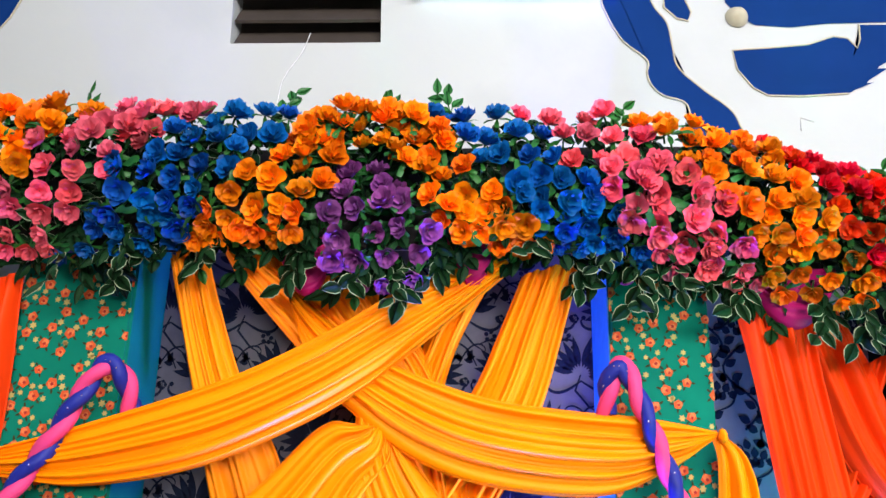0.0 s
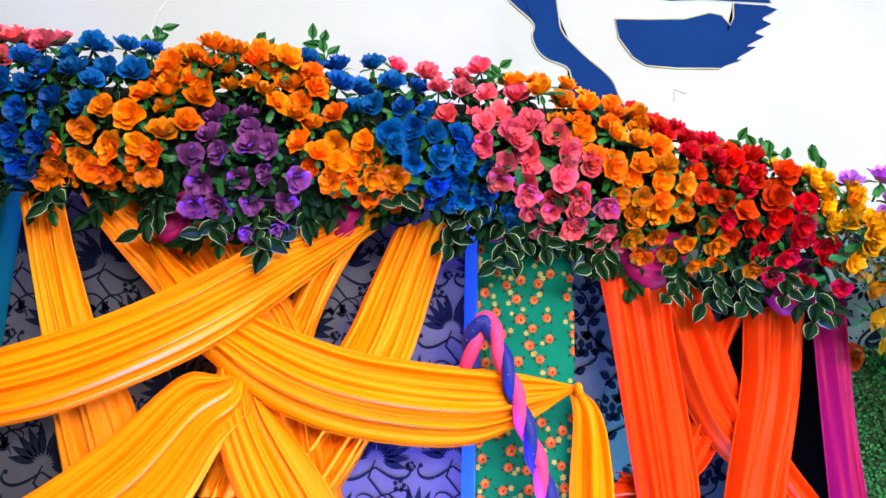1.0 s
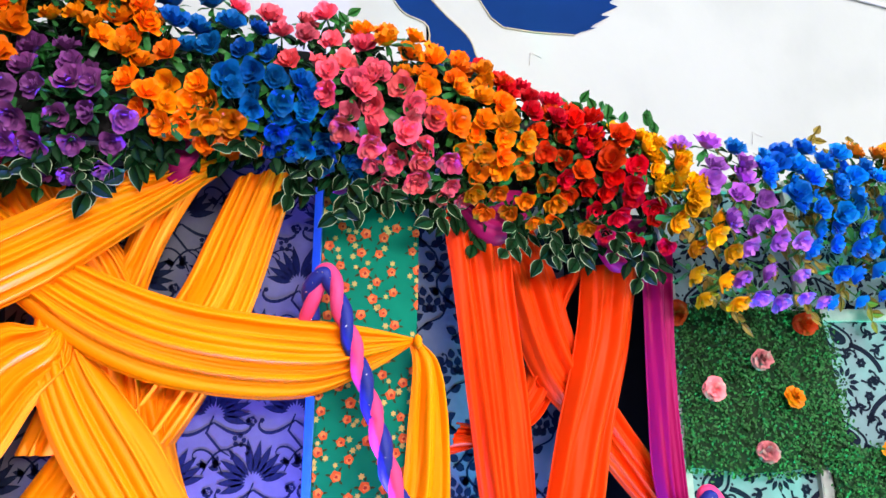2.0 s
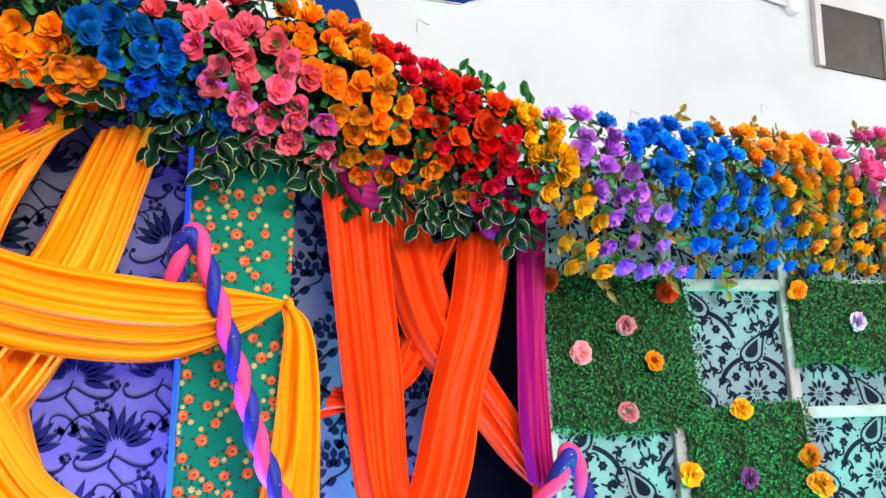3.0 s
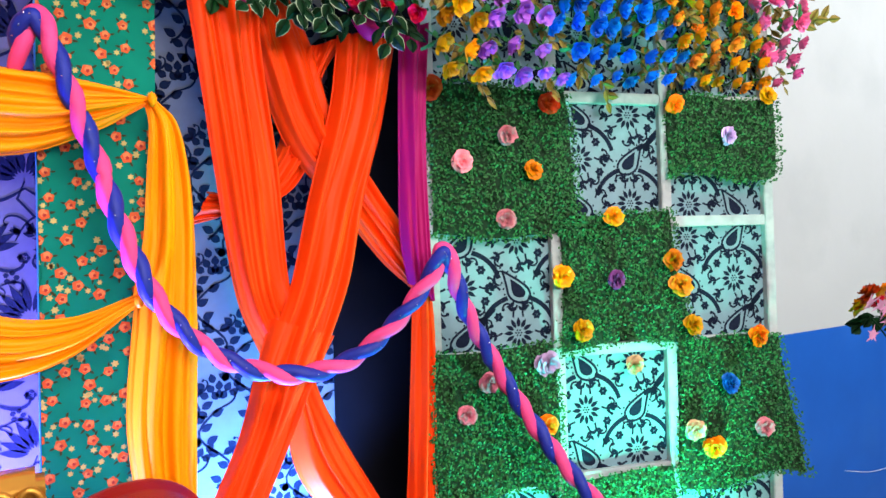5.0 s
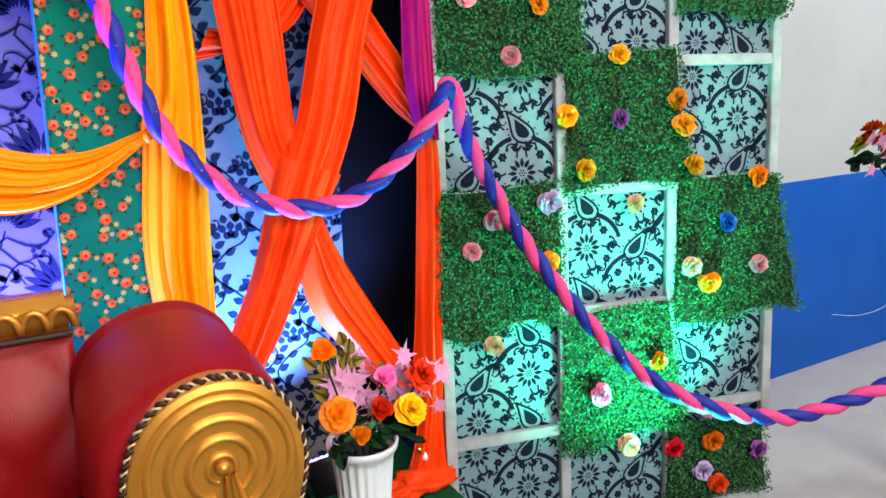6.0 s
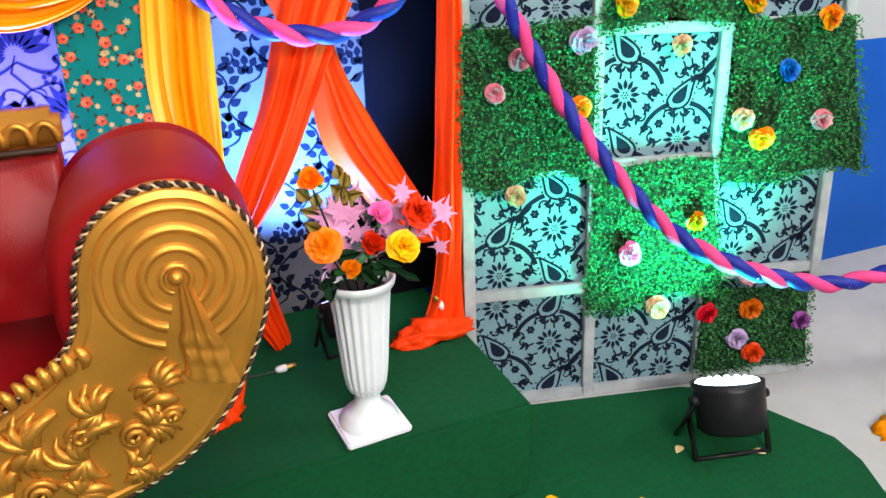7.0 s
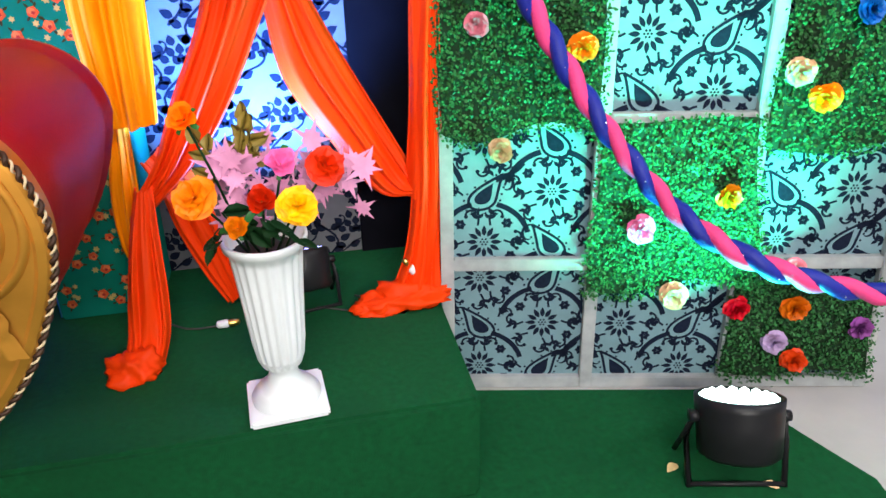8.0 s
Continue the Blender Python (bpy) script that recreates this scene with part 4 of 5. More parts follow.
def flower_bunch(color, spots, seed, label, leaves, size=1.0):
    """spots: (x, z, v) of each blossom; v 0 at the top of the arch, 1 at its foot."""
    rng = random.Random(seed)
    bunch = thing("flower_bunch", label, "flowers", "flower arch")
    gold = leaves is SPRAYS_GOLD
    for x, z, v in spots:
        x, z = x + rng.uniform(-0.014, 0.014), z + rng.uniform(-0.014, 0.014) - 0.028 * (1 - v)
        y = arch_depth(v, x) + rng.uniform(-0.02, 0.02)
        side = 0.50 if gold else -0.25
        d = (side * v + rng.uniform(-0.55, 0.55), -0.9 + 0.25 * v, 0.75 - 1.75 * v + rng.uniform(-0.35, 0.35))
        part("rose", rng.choice(ROSES[color]), None, bunch, at=facing((x, y, z), d, rng.uniform(0, 360), (1.06 - 0.14 * v) * size * rng.uniform(0.84, 1.14)))
        for _ in range(1 if not gold or rng.random() < 0.6 else 0):
            part("leaf_spray", rng.choice(leaves if rng.random() < 0.3 or gold else SPRAYS_DARK), None, bunch,
                 at=pose(x + rng.uniform(-0.03, 0.03), y + 0.075 + rng.uniform(-0.01, 0.025), z + rng.uniform(-0.01, 0.05), rng.uniform(-20, 20), rng.uniform(-60, 60), rng.uniform(-40, 40)))
    return bunch


def band_spots(left, right, step=0.070):
    """Spots in staggered rows between two edges that run from the top of the arch to its foot."""
    fine_l, fine_r = curve_points(left, 41), curve_points(right, 41)
    rows = max(3, round((math.dist(left[0], left[-1]) + math.dist(right[0], right[-1])) / 2 / step * 1.08) + 1)
    spots = []
    for j in range(rows):
        v = j / (rows - 1)
        a, b = fine_l[round(40 * v)], fine_r[round(40 * v)]
        cols = max(1, round(math.dist(a, b) / step))
        for i in range(cols):
            u = (i + 0.5 + 0.22 * (1 if j % 2 else -1)) / cols
            spots.append((a[0] + (b[0] - a[0]) * u, a[1] + (b[1] - a[1]) * u, v))
    return spots


# edges between the colours, from the top of the arch to its foot
RING_LEFT = [(-0.36, 3.02), (-0.50, 2.91), (-0.60, 2.80), (-0.67, 2.73), (-0.69, 2.695)]
RING_RIGHT = [(-0.04, 3.04), (0.08, 2.90), (0.19, 2.77), (0.25, 2.70), (0.31, 2.655)]
HEART_LEFT = [(-0.27, 2.90), (-0.33, 2.81), (-0.36, 2.74), (-0.39, 2.70), (-0.41, 2.675)]
HEART_RIGHT = [(-0.12, 2.90), (-0.05, 2.80), (-0.03, 2.72), (0.02, 2.68), (0.12, 2.655)]
BLUE_PINK = [(0.21, 3.04), (0.37, 2.89), (0.45, 2.78), (0.52, 2.69), (0.59, 2.60)]
PINK_ORANGE = [(0.53, 3.03), (0.65, 2.87), (0.75, 2.76), (0.82, 2.64), (0.88, 2.54)]
ORANGE_RED = [(0.89, 2.95), (0.96, 2.86), (1.03, 2.73), (1.11, 2.63), (1.24, 2.47)]
RED_YELLOW = [(1.30, 2.78), (1.35, 2.66), (1.41, 2.55), (1.48, 2.42)]
YELLOW_VIOLET = [(1.47, 2.72), (1.52, 2.58), (1.58, 2.43), (1.66, 2.26)]
VIOLET_BLUE = [(1.61, 2.70), (1.71, 2.57), (1.82, 2.46), (1.96, 2.27)]
BLUE_AMBER = [(2.05, 2.73), (2.22, 2.61), (2.35, 2.48), (2.55, 2.29)]
AMBER_ROSE = [(2.54, 2.75), (2.65, 2.61), (2.78, 2.47), (2.95, 2.32)]
ROSE_END = [(3.06, 2.83), (3.04, 2.66), (3.06, 2.51), (3.11, 2.37)]
BLUE_WEST = [(-0.61, 3.06), (-0.75, 2.98), (-0.87, 2.87), (-0.97, 2.76), (-1.06, 2.65)]
PINK_WEST = [(-0.92, 3.07), (-1.02, 3.01), (-1.12, 2.91), (-1.21, 2.80), (-1.32, 2.66)]
ORANGE_WEST = [(-1.25, 3.06), (-1.33, 2.98), (-1.45, 2.88), (-1.56, 2.76), (-1.66, 2.62)]
YELLOW_TOP = [(1.30, 2.78), (1.36, 2.66), (1.44, 2.50), (1.50, 2.26)]
BANDS = [
    ("orange", RING_LEFT, HEART_LEFT, "arch of bright orange cloth flowers", SPRAYS_BRIGHT),
    ("orange", HEART_RIGHT, RING_RIGHT, "arch of bright orange cloth flowers", SPRAYS_BRIGHT),
    ("purple", [(-0.27, 2.87), (-0.31, 2.76), (-0.33, 2.66), (-0.30, 2.54)], [(-0.11, 2.87), (-0.05, 2.78), (0.0, 2.66), (-0.05, 2.56)], "dusky purple cloth flowers in the heart of the arch", SPRAYS_BRIGHT),
    ("blue", RING_RIGHT, BLUE_PINK, "royal blue cloth flowers in the arch", SPRAYS),
    ("pink", BLUE_PINK, PINK_ORANGE, "dusty pink cloth flowers in the arch", SPRAYS),
    ("orange", PINK_ORANGE, ORANGE_RED, "band of orange cloth flowers in the arch", SPRAYS),
    ("red", ORANGE_RED, RED_YELLOW, "dark red cloth flowers in the arch", SPRAYS),
    ("yellow", YELLOW_TOP, YELLOW_VIOLET, "golden yellow cloth flowers in the arch", SPRAYS_GOLD),
    ("violet", YELLOW_VIOLET, VIOLET_BLUE, "violet cloth flowers over the lattice screen", SPRAYS_GOLD),
    ("azure", VIOLET_BLUE, BLUE_AMBER, "bright azure blue cloth flowers over the lattice screen", SPRAYS_GOLD),
    ("amber", BLUE_AMBER, AMBER_ROSE, "amber orange cloth flowers over the lattice screen", SPRAYS_GOLD),
    ("rose", AMBER_ROSE, ROSE_END, "hot pink cloth flowers over the lattice screen", SPRAYS_GOLD),
    ("blue", BLUE_WEST, RING_LEFT, "royal blue cloth flowers in the arch", SPRAYS),
    ("pink", PINK_WEST, BLUE_WEST, "dusty pink cloth flowers in the arch", SPRAYS),
    ("orange", ORANGE_WEST, PINK_WEST, "band of orange cloth flowers in the arch", SPRAYS),
]
for k, (c, left, right, label, leaves) in enumerate(BANDS):
    east = left[0][0] > 1.2
    flower_bunch(c, band_spots(left, right, 0.066 if c == "yellow" or left is RING_LEFT or left is HEART_RIGHT else (0.082 if east else 0.074)), 10 + k, label, leaves, 1.0 if east else 1.02)
flower_bunch("orange", [(-0.195 + r * math.cos(a), 2.90 + 0.62 * r * math.sin(a), 0.12) for r in (0.10, 0.17, 0.235) for a in np.linspace(0.5 if r > 0.2 else 0.1, 2.6 if r > 0.2 else 3.0, round(r * 56))], 9, "crown of bright orange cloth flowers topping the arch", SPRAYS_BRIGHT)

# hanging cream-edged foliage along the foot of the arch
FOOT = [(-1.45, 2.60), (-1.1, 2.62), (-0.75, 2.66), (-0.5, 2.64), (-0.25, 2.57), (0.0, 2.60), (0.25, 2.63), (0.45, 2.60), (0.7, 2.53), (1.0, 2.45), (1.25, 2.42), (1.45, 2.36)]
rng = random.Random(77)
fol = thing("foliage_fringe", "hanging dark green leaves with cream edges under the arch", "foliage")
c = curve_points(FOOT, 130)
for x, z in c:
    dense = 0.40 if 0.45 < x < 0.78 else (0.17 if x > 0.95 or x < -0.80 else (0.06 if -0.75 < x < -0.35 or 0.08 < x < 0.2 else 0.16))
    if rng.random() > dense:
        continue
    part("leaf_spray", rng.choice(SPRAYS), None, fol, at=pose(x + rng.uniform(-0.03, 0.03), arch_depth(0.9, x) + rng.uniform(-0.02, 0.05), z + rng.uniform(0.0, 0.08), rng.uniform(-25, 15), rng.uniform(-25, 25), rng.uniform(-35, 35)) @ Matrix.Scale(1.18, 4))
tops = thing("foliage_crest", "green leaf tips standing over the arch", "foliage")
for x, z in ((-1.01, 3.04), (-0.45, 3.05), (-0.16, 3.02), (0.03, 3.03), (0.50, 2.98), (1.22, 2.78), (1.30, 2.77), (1.34, 2.76), (1.42, 2.72)):
    for _ in range(2):
        part("leaf_spray", rng.choice(SPRAYS_BRIGHT), None, tops, at=pose(x, arch_depth(0, x), z, rng.uniform(150, 200), rng.uniform(-40, 40), rng.uniform(-40, 40)))


for k in range(11):
    x = rng.uniform(1.9, 3.1)
    part("leaf_spray", rng.choice(SPRAYS_GOLD), None, tops, at=pose(x, arch_depth(0, x) + 0.03, 2.68 + 0.05 * (x - 1.9) + rng.uniform(0, 0.04), rng.uniform(140, 210), rng.uniform(-70, 70), rng.uniform(-40, 40)) @ Matrix.Scale(0.8, 4))
for k in range(4):
    part("leaf_spray", rng.choice(SPRAYS_GOLD), None, tops, at=pose(3.06 + rng.uniform(-0.02, 0.03), arch_depth(0.5, 3.0), rng.uniform(2.35, 2.8), rng.uniform(-20, 20), rng.uniform(-110, -60), rng.uniform(-30, 30)))


# ---- lattice screen with turf mats ----
LX, LY, LYAW, LEANBACK, CELL = 2.0165, 1.8342, -13.26, 3.96, 0.446
SCREEN = pose(LX, LY, 0, 0, 0, LYAW) @ pose(0, 0, 0, -LEANBACK)


def on_screen(u, z, off):
    return SCREEN @ pose(u, -off, z / math.cos(radians(LEANBACK)))


screen = thing("lattice_screen", "white wooden lattice screen with silver flocked cloth panels", "screen", at=SCREEN)
BAR, ROWS_UP, U0 = 0.020, 6, -CELL
for i in range(4):
    u = U0 + i * CELL
    part("upright", boxes((u - BAR, u + BAR, -0.022, 0.022, 0, ROWS_UP * CELL + BAR), bevel=0.003), FRAMEWOOD, screen, smooth=False)
for i in range(3):
    for j in range(ROWS_UP + 1):
        z = j * CELL + (BAR if j == 0 else 0)
        part("crossbar", boxes((U0 + i * CELL + BAR, U0 + (i + 1) * CELL - BAR, -0.020, 0.020, z - BAR, z + BAR), bevel=0.003), FRAMEWOOD, screen, smooth=False)
W = CELL - 2 * BAR
for i in range(3):
    for j in range(ROWS_UP):
        u, z = U0 + i * CELL + BAR, j * CELL + BAR
        p = part("panel", boxes((u, u + W, 0.004, 0.012, z, z + W)), SILVER, screen, smooth=False)
        part("print", scallop_print(W, W, 100 + 7 * i + j), FLOCK, p, "black flocked scallops, daisies and paisleys", smooth=False, at=pose(u, 0.0028, z))


def turf(w, h, seed, density=18000, flare=0.0, sag=0.02):
    """A sheet of small artificial box leaves, facing -y, its edges uneven; local origin at its lower left."""
    rng = random.Random(seed)
    ph = [rng.uniform(0, 6) for _ in range(4)]

    def warp(u, v):
        q = 1 - v / h
        return (u + flare * (u / w) * q + 0.010 * math.sin(9 * v + ph[0]) * (u / w - 0.5) * 2, v + sag * q * math.sin(2.2 * math.pi * u / w + ph[1]) + 0.008 * math.sin(11 * u + ph[2]))

    m = thing("turf_mat", "artificial green box-leaf mat hung on the lattice screen", "turf mat", "turf mats")
    bm = bmesh.new()
    grid = [[[bm.verts.new((warp(0.008 + (w - 0.016) * i / 8, 0.008 + (h - 0.016) * j / 8)[0], d, warp(0.008 + (w - 0.016) * i / 8, 0.008 + (h - 0.016) * j / 8)[1])) for i in range(9)] for j in range(9)] for d in (0.0, -0.006)]
    for i in range(8):
        for j in range(8):
            bm.faces.new((grid[0][j][i], grid[0][j + 1][i], grid[0][j + 1][i + 1], grid[0][j][i + 1]))
            bm.faces.new((grid[1][j][i], grid[1][j][i + 1], grid[1][j + 1][i + 1], grid[1][j + 1][i]))
    part("backing", bm, GRASS_BASE, m, smooth=False)
    verts, faces = [], []
    for _ in range(int(w * h * density)):
        u, v = rng.uniform(-0.006, w + 0.006), rng.uniform(-0.008, h + 0.004)
        if rng.random() < 0.04:          # stray leaves beyond the edge
            u, v = u + rng.uniform(-0.025, 0.025), v + rng.uniform(-0.035, 0.012)
        u, v = warp(u, v)
        y = -rng.uniform(0.008, 0.034)
        L, Wd = rng.uniform(0.009, 0.015), rng.uniform(0.006, 0.009)
        a, t1 = rng.uniform(0, math.tau), rng.uniform(-0.9, 0.9)
        dx, dz, dy = L * math.cos(a) * math.cos(t1), L * math.sin(a) * math.cos(t1), L * math.sin(t1)
        t2 = rng.uniform(-0.8, 0.8)
        ex, ez, ey = -Wd / 2 * math.sin(a) * math.cos(t2), Wd / 2 * math.cos(a) * math.cos(t2), Wd / 2 * math.sin(t2)
        b = len(verts)
        verts += [(u, y, v), (u + dx * 0.35 + ex, y + dy * 0.35 + ey, v + dz * 0.35 + ez), (u + dx * 0.75 + ex * 0.8, y + dy * 0.75 + ey * 0.8, v + dz * 0.75 + ez * 0.8), (u + dx, y + dy, v + dz),
                  (u + dx * 0.75 - ex * 0.8, y + dy * 0.75 - ey * 0.8, v + dz * 0.75 - ez * 0.8), (u + dx * 0.35 - ex, y + dy * 0.35 - ey, v + dz * 0.35 - ez)]
        faces.append((b, b + 1, b + 2, b + 3, b + 4, b + 5))
    me = bpy.data.meshes.new("leaves")
    me.from_pydata(verts, [], faces)
    me.materials.append(GRASS)
    tagged(part("leaves", me, None, m), kind="stuff")
    return m


# lower left corner, width, height, flare of the lower right corner, sag
MATS = ((-0.46, 1.735, 0.50, 0.52, 0.07, 0.015), (0.0, 1.345, 0.45, 0.475, 0.09, 0.02), (-0.465, 0.855, 0.45, 0.515, 0.0, 0.025), (0.45, 1.935, 0.47, 0.31, 0.0, 0.012),
        (0.455, 0.80, 0.46, 0.555, 0.10, 0.02), (-0.02, 0.37, 0.46, 0.53, 0.07, 0.02), (0.42, 0.055, 0.46, 0.34, 0.02, 0.02))
for k, (u, z, w, h, flare, sag) in enumerate(MATS):
    turf(w, h, 300 + k, flare=flare, sag=sag).matrix_world = on_screen(u, z, 0.026)

BLOOMS = [("red", -0.45, 2.23), ("red", -0.03, 2.19), ("orange", 0.46, 2.20), ("yellow", 0.86, 2.24), ("coral", -0.19, 2.08), ("coral", -0.35, 1.99), ("orange", -0.10, 1.96), ("coral", -0.20, 1.80), ("lilac", 0.68, 2.09),
          ("amber", 0.20, 1.80), ("amber", 0.00, 1.60), ("purple", 0.20, 1.58), ("orange", 0.43, 1.64), ("amber", 0.46, 1.55), ("yellow", 0.50, 1.40), ("yellow", 0.06, 1.41), ("orange", 0.78, 1.35)]
BLOOMS += [("lilac", -0.07, 1.31), ("cream", 0.26, 1.28), ("coral", -0.28, 1.26), ("coral", -0.36, 1.16), ("orange", -0.08, 1.10), ("blue", 0.65, 1.18), ("cream", 0.50, 1.03), ("coral", 0.80, 1.01), ("orange", 0.58, 0.96), ("amber", 0.36, 0.68),
           ("cream", -0.29, 0.82), ("rose", 0.12, 0.58), ("cream", 0.24, 0.36), ("red", 0.43, 0.32), ("orange", 0.61, 0.32), ("lilac", 0.57, 0.20), ("red", 0.64, 0.13), ("coral", 0.59, 0.45), ("purple", 0.82, 0.25)]
WORDS = {"red": "red", "orange": "orange", "yellow": "yellow", "coral": "coral pink", "lilac": "pale lilac", "amber": "amber yellow", "purple": "purple", "cream": "creamy peach", "blue": "deep blue", "rose": "hot pink"}
for k, (c, u, z) in enumerate(BLOOMS):
    rng = random.Random(900 + k)
    b = thing("paper_bloom", "", "", at=on_screen(u, z, 0.062) @ pose(0, 0, 0, 90 + rng.uniform(-18, 18), 0, rng.uniform(-18, 18)) @ pose(0, 0, 0, 0, 0, rng.uniform(0, 360)) @ Matrix.Scale(rng.uniform(0.85, 1.1), 4))
    part("bloom_head", CARNATION[c], None, b)
    tagged(b, WORDS[c] + " ruffled cloth bloom pinned to the screen", "flower", "screen blooms")


# ---- floor spots ----
def par_light(at, glow, label, tip=-14):
    p = thing("floor_spotlight", label, "spotlight", at=at)
    bm = bmesh.new()
    lathe(bm, [(0.0, -0.090), (0.080, -0.090), (0.094, -0.078), (0.099, 0.0), (0.100, 0.03), (0.102, 0.055), (0.090, 0.055), (0.088, 0.035), (0.0, 0.035)], 28)
    head = pose(0, 0, 0.155, tip)
    part("can", bm, BLACK, p, at=head)
    bm = bmesh.new()
    for r, n in ((0.0, 1), (0.026, 6), (0.052, 12), (0.078, 18)):
        for k in range(n):
            a = k * math.tau / max(n, 1) + r * 9
            bmesh.ops.create_icosphere(bm, subdivisions=1, radius=0.0125, matrix=head @ pose(r * math.cos(a), r * math.sin(a), 0.048))
    part("lamp_face", bm, glow, p, "bright lit lamp face")
    for s in (-1, 1):
        bm = bmesh.new()
        tube(bm, [(s * 0.105, 0, 0.165), (s * 0.118, -0.005, 0.10), (s * 0.112, -0.06, 0.0)], 0.0075, 6)
        tube(bm, [(s * 0.105, 0, 0.165), (s * 0.118, 0.01, 0.10), (s * 0.112, 0.07, 0.0)], 0.0075, 6)
        part("leg", bm, BLACK, p)
        bm = bmesh.new()
        bmesh.ops.create_cone(bm, cap_ends=True, segments=10, radius1=0.016, radius2=0.013, depth=0.025, matrix=pose(s * 0.105, 0, 0.165, 0, 90))
        part("knob", bm, BLACK, p)
    bm = bmesh.new()
    tube(bm, [(-0.11, -0.06, 0.008), (0.11, -0.06, 0.008)], 0.006, 6)
    part("foot_bar", bm, BLACK, p)
    return p


par_light(pose(2.265, 1.376, 0.007, 0, 0, -13.4) @ Matrix.Scale(1.16, 4), glowing("spot_glow_teal", (0.75, 1.0, 0.95), 9.0), "black multi-lamp floor spotlight shining up at the screen", -26)
par_light(pose(1.15, 2.01, STAGE, 0, 0, 10) @ Matrix.Scale(0.85, 4), glowing("spot_glow_violet", (0.35, 0.35, 1.0), 5.0), "black multi-lamp floor spotlight behind the vase", -30)
par_light(pose(0.10, 2.08, STAGE, 0, 0, 0), glowing("spot_glow_blue", (0.4, 0.4, 1.0), 9.0), "black multi-lamp floor spotlight behind the sofa")
spot_lamp("floor_spot_beam", (2.27, 1.34, 0.29), (2.20, 1.80, 0.95), 540, PAR_RIGHT, 110, 1.0)
spot_lamp("floor_spot_beam", (1.12, 2.05, STAGE + 0.26), (0.95, 2.33, 1.45), 680, PAR_PORTAL, 112, 1.0)
spot_lamp("floor_spot_beam", (0.10, 2.11, STAGE + 0.26), (0.36, 2.34, 1.75), 1900, PAR_CENTRE, 110, 1.0)

# ---- vase and bouquet ----
vase = thing("pedestal_vase", "white fluted plastic pedestal vase on the carpet", "vase", at=pose(1.080, 1.548, STAGE + 0.002, 0, 0, 4))
bm = boxes((-0.096, 0.096, -0.090, 0.090, 0, 0.022), bevel=0.006)
part("base", bm, PLASTIC_WHITE, vase, smooth=False)
bm = bmesh.new()
lathe(bm, [(0.085, 0.022), (0.086, 0.030), (0.076, 0.036), (0.074, 0.046), (0.062, 0.052), (0.052, 0.062), (0.040, 0.080), (0.034, 0.105), (0.036, 0.118), (0.050, 0.132), (0.058, 0.15)], 40)
part("foot", bm, PLASTIC_WHITE, vase)
bm = bmesh.new()
lathe(bm, [(0.050, 0.128), (0.058, 0.150), (0.064, 0.19), (0.069, 0.26), (0.075, 0.34), (0.082, 0.42), (0.085, 0.445), (0.094, 0.450), (0.097, 0.465), (0.096, 0.472), (0.088, 0.470), (0.080, 0.42), (0.066, 0.25)], 90, 0.10, 20, (0.14, 0.44))
part("body", bm, PLASTIC_WHITE, vase)
part("soil", (lambda b: (bmesh.ops.create_circle(b, cap_ends=True, radius=0.078, segments=24, matrix=pose(0, 0, 0.43)), b)[1])(bmesh.new()), BOARD, vase)


def maple_leaf(size):
    bm = bmesh.new()
    pts = []
    for k in range(20):
        a = k * math.tau / 20
        r = size * (1.0 if k % 4 == 0 else (0.55 if k % 2 == 0 else 0.42)) * (0.75 if 12 < k < 18 else 1)
        pts.append((r * math.cos(a), r * math.sin(a), 0.12 * r * math.cos(2 * a)))
    c = bm.verts.new((0, 0, 0))
    vs = [bm.verts.new(p) for p in pts]
    for k in range(20):
        bm.faces.new((c, vs[k], vs[(k + 1) % 20]))
    return finish(bm, MAPLE)


bouquet = thing("bouquet", "mixed orange, red and yellow cloth flowers with pink maple leaves", "bouquet", at=pose(1.082, 1.54, 0.815))
MAPLES = [maple_leaf(0.055), maple_leaf(0.042)]
rng = random.Random(31)
HEADS = [("orange", -0.112, -0.115, 0.145, 1.08), ("yellow", 0.080, -0.115, 0.105, 1.12), ("red", 0.010, -0.09, 0.115, 0.85), ("red", 0.145, -0.06, 0.165, 1.05), ("rose", 0.055, -0.02, 0.165, 0.9), ("orange", -0.115, -0.05, 0.285, 0.85), ("orange", -0.045, -0.09, 0.06, 0.7)]
for c, x, y, z, s in HEADS:
    part("rose", CARNATION[c] if s > 1 else ROSES[c][0], None, bouquet, at=facing((x, y, z), (x * 2, -0.7, 0.6), rng.uniform(0, 360), s))
    bm = bmesh.new()
    tube(bm, [(x * 0.3, y * 0.3, -0.03), (x * 0.7, y * 0.7, z * 0.6 - 0.01), (x, y + 0.008, z - 0.01)], 0.003, 5)
    part("stem", bm, LEAF, bouquet)
for k in range(44):
    a, r = rng.uniform(-0.9, 3.9), rng.uniform(0.05, 0.19)
    x, y, z = r * math.cos(a) + 0.05, r * math.sin(a) * 0.55 - 0.01, rng.uniform(0.04, 0.21) - 0.25 * max(0, r - 0.11)
    if x < -0.09:
        continue
    part("maple_leaf", rng.choice(MAPLES), None, bouquet, at=facing((x, y, z), (rng.uniform(-0.5, 0.8), -1, rng.uniform(-0.2, 0.7)), rng.uniform(0, 360), rng.uniform(0.8, 1.15)))
for x, y, z in ((-0.06, 0.02, 0.15), (-0.03, 0.03, 0.16), (-0.08, 0.0, 0.13), (-0.01, 0.02, 0.13)):
    part("bronze_sprig", rng.choice(SPRAYS_GOLD), None, bouquet, at=pose(x, y, z, 170, rng.uniform(-40, 40), rng.uniform(-60, 60)))
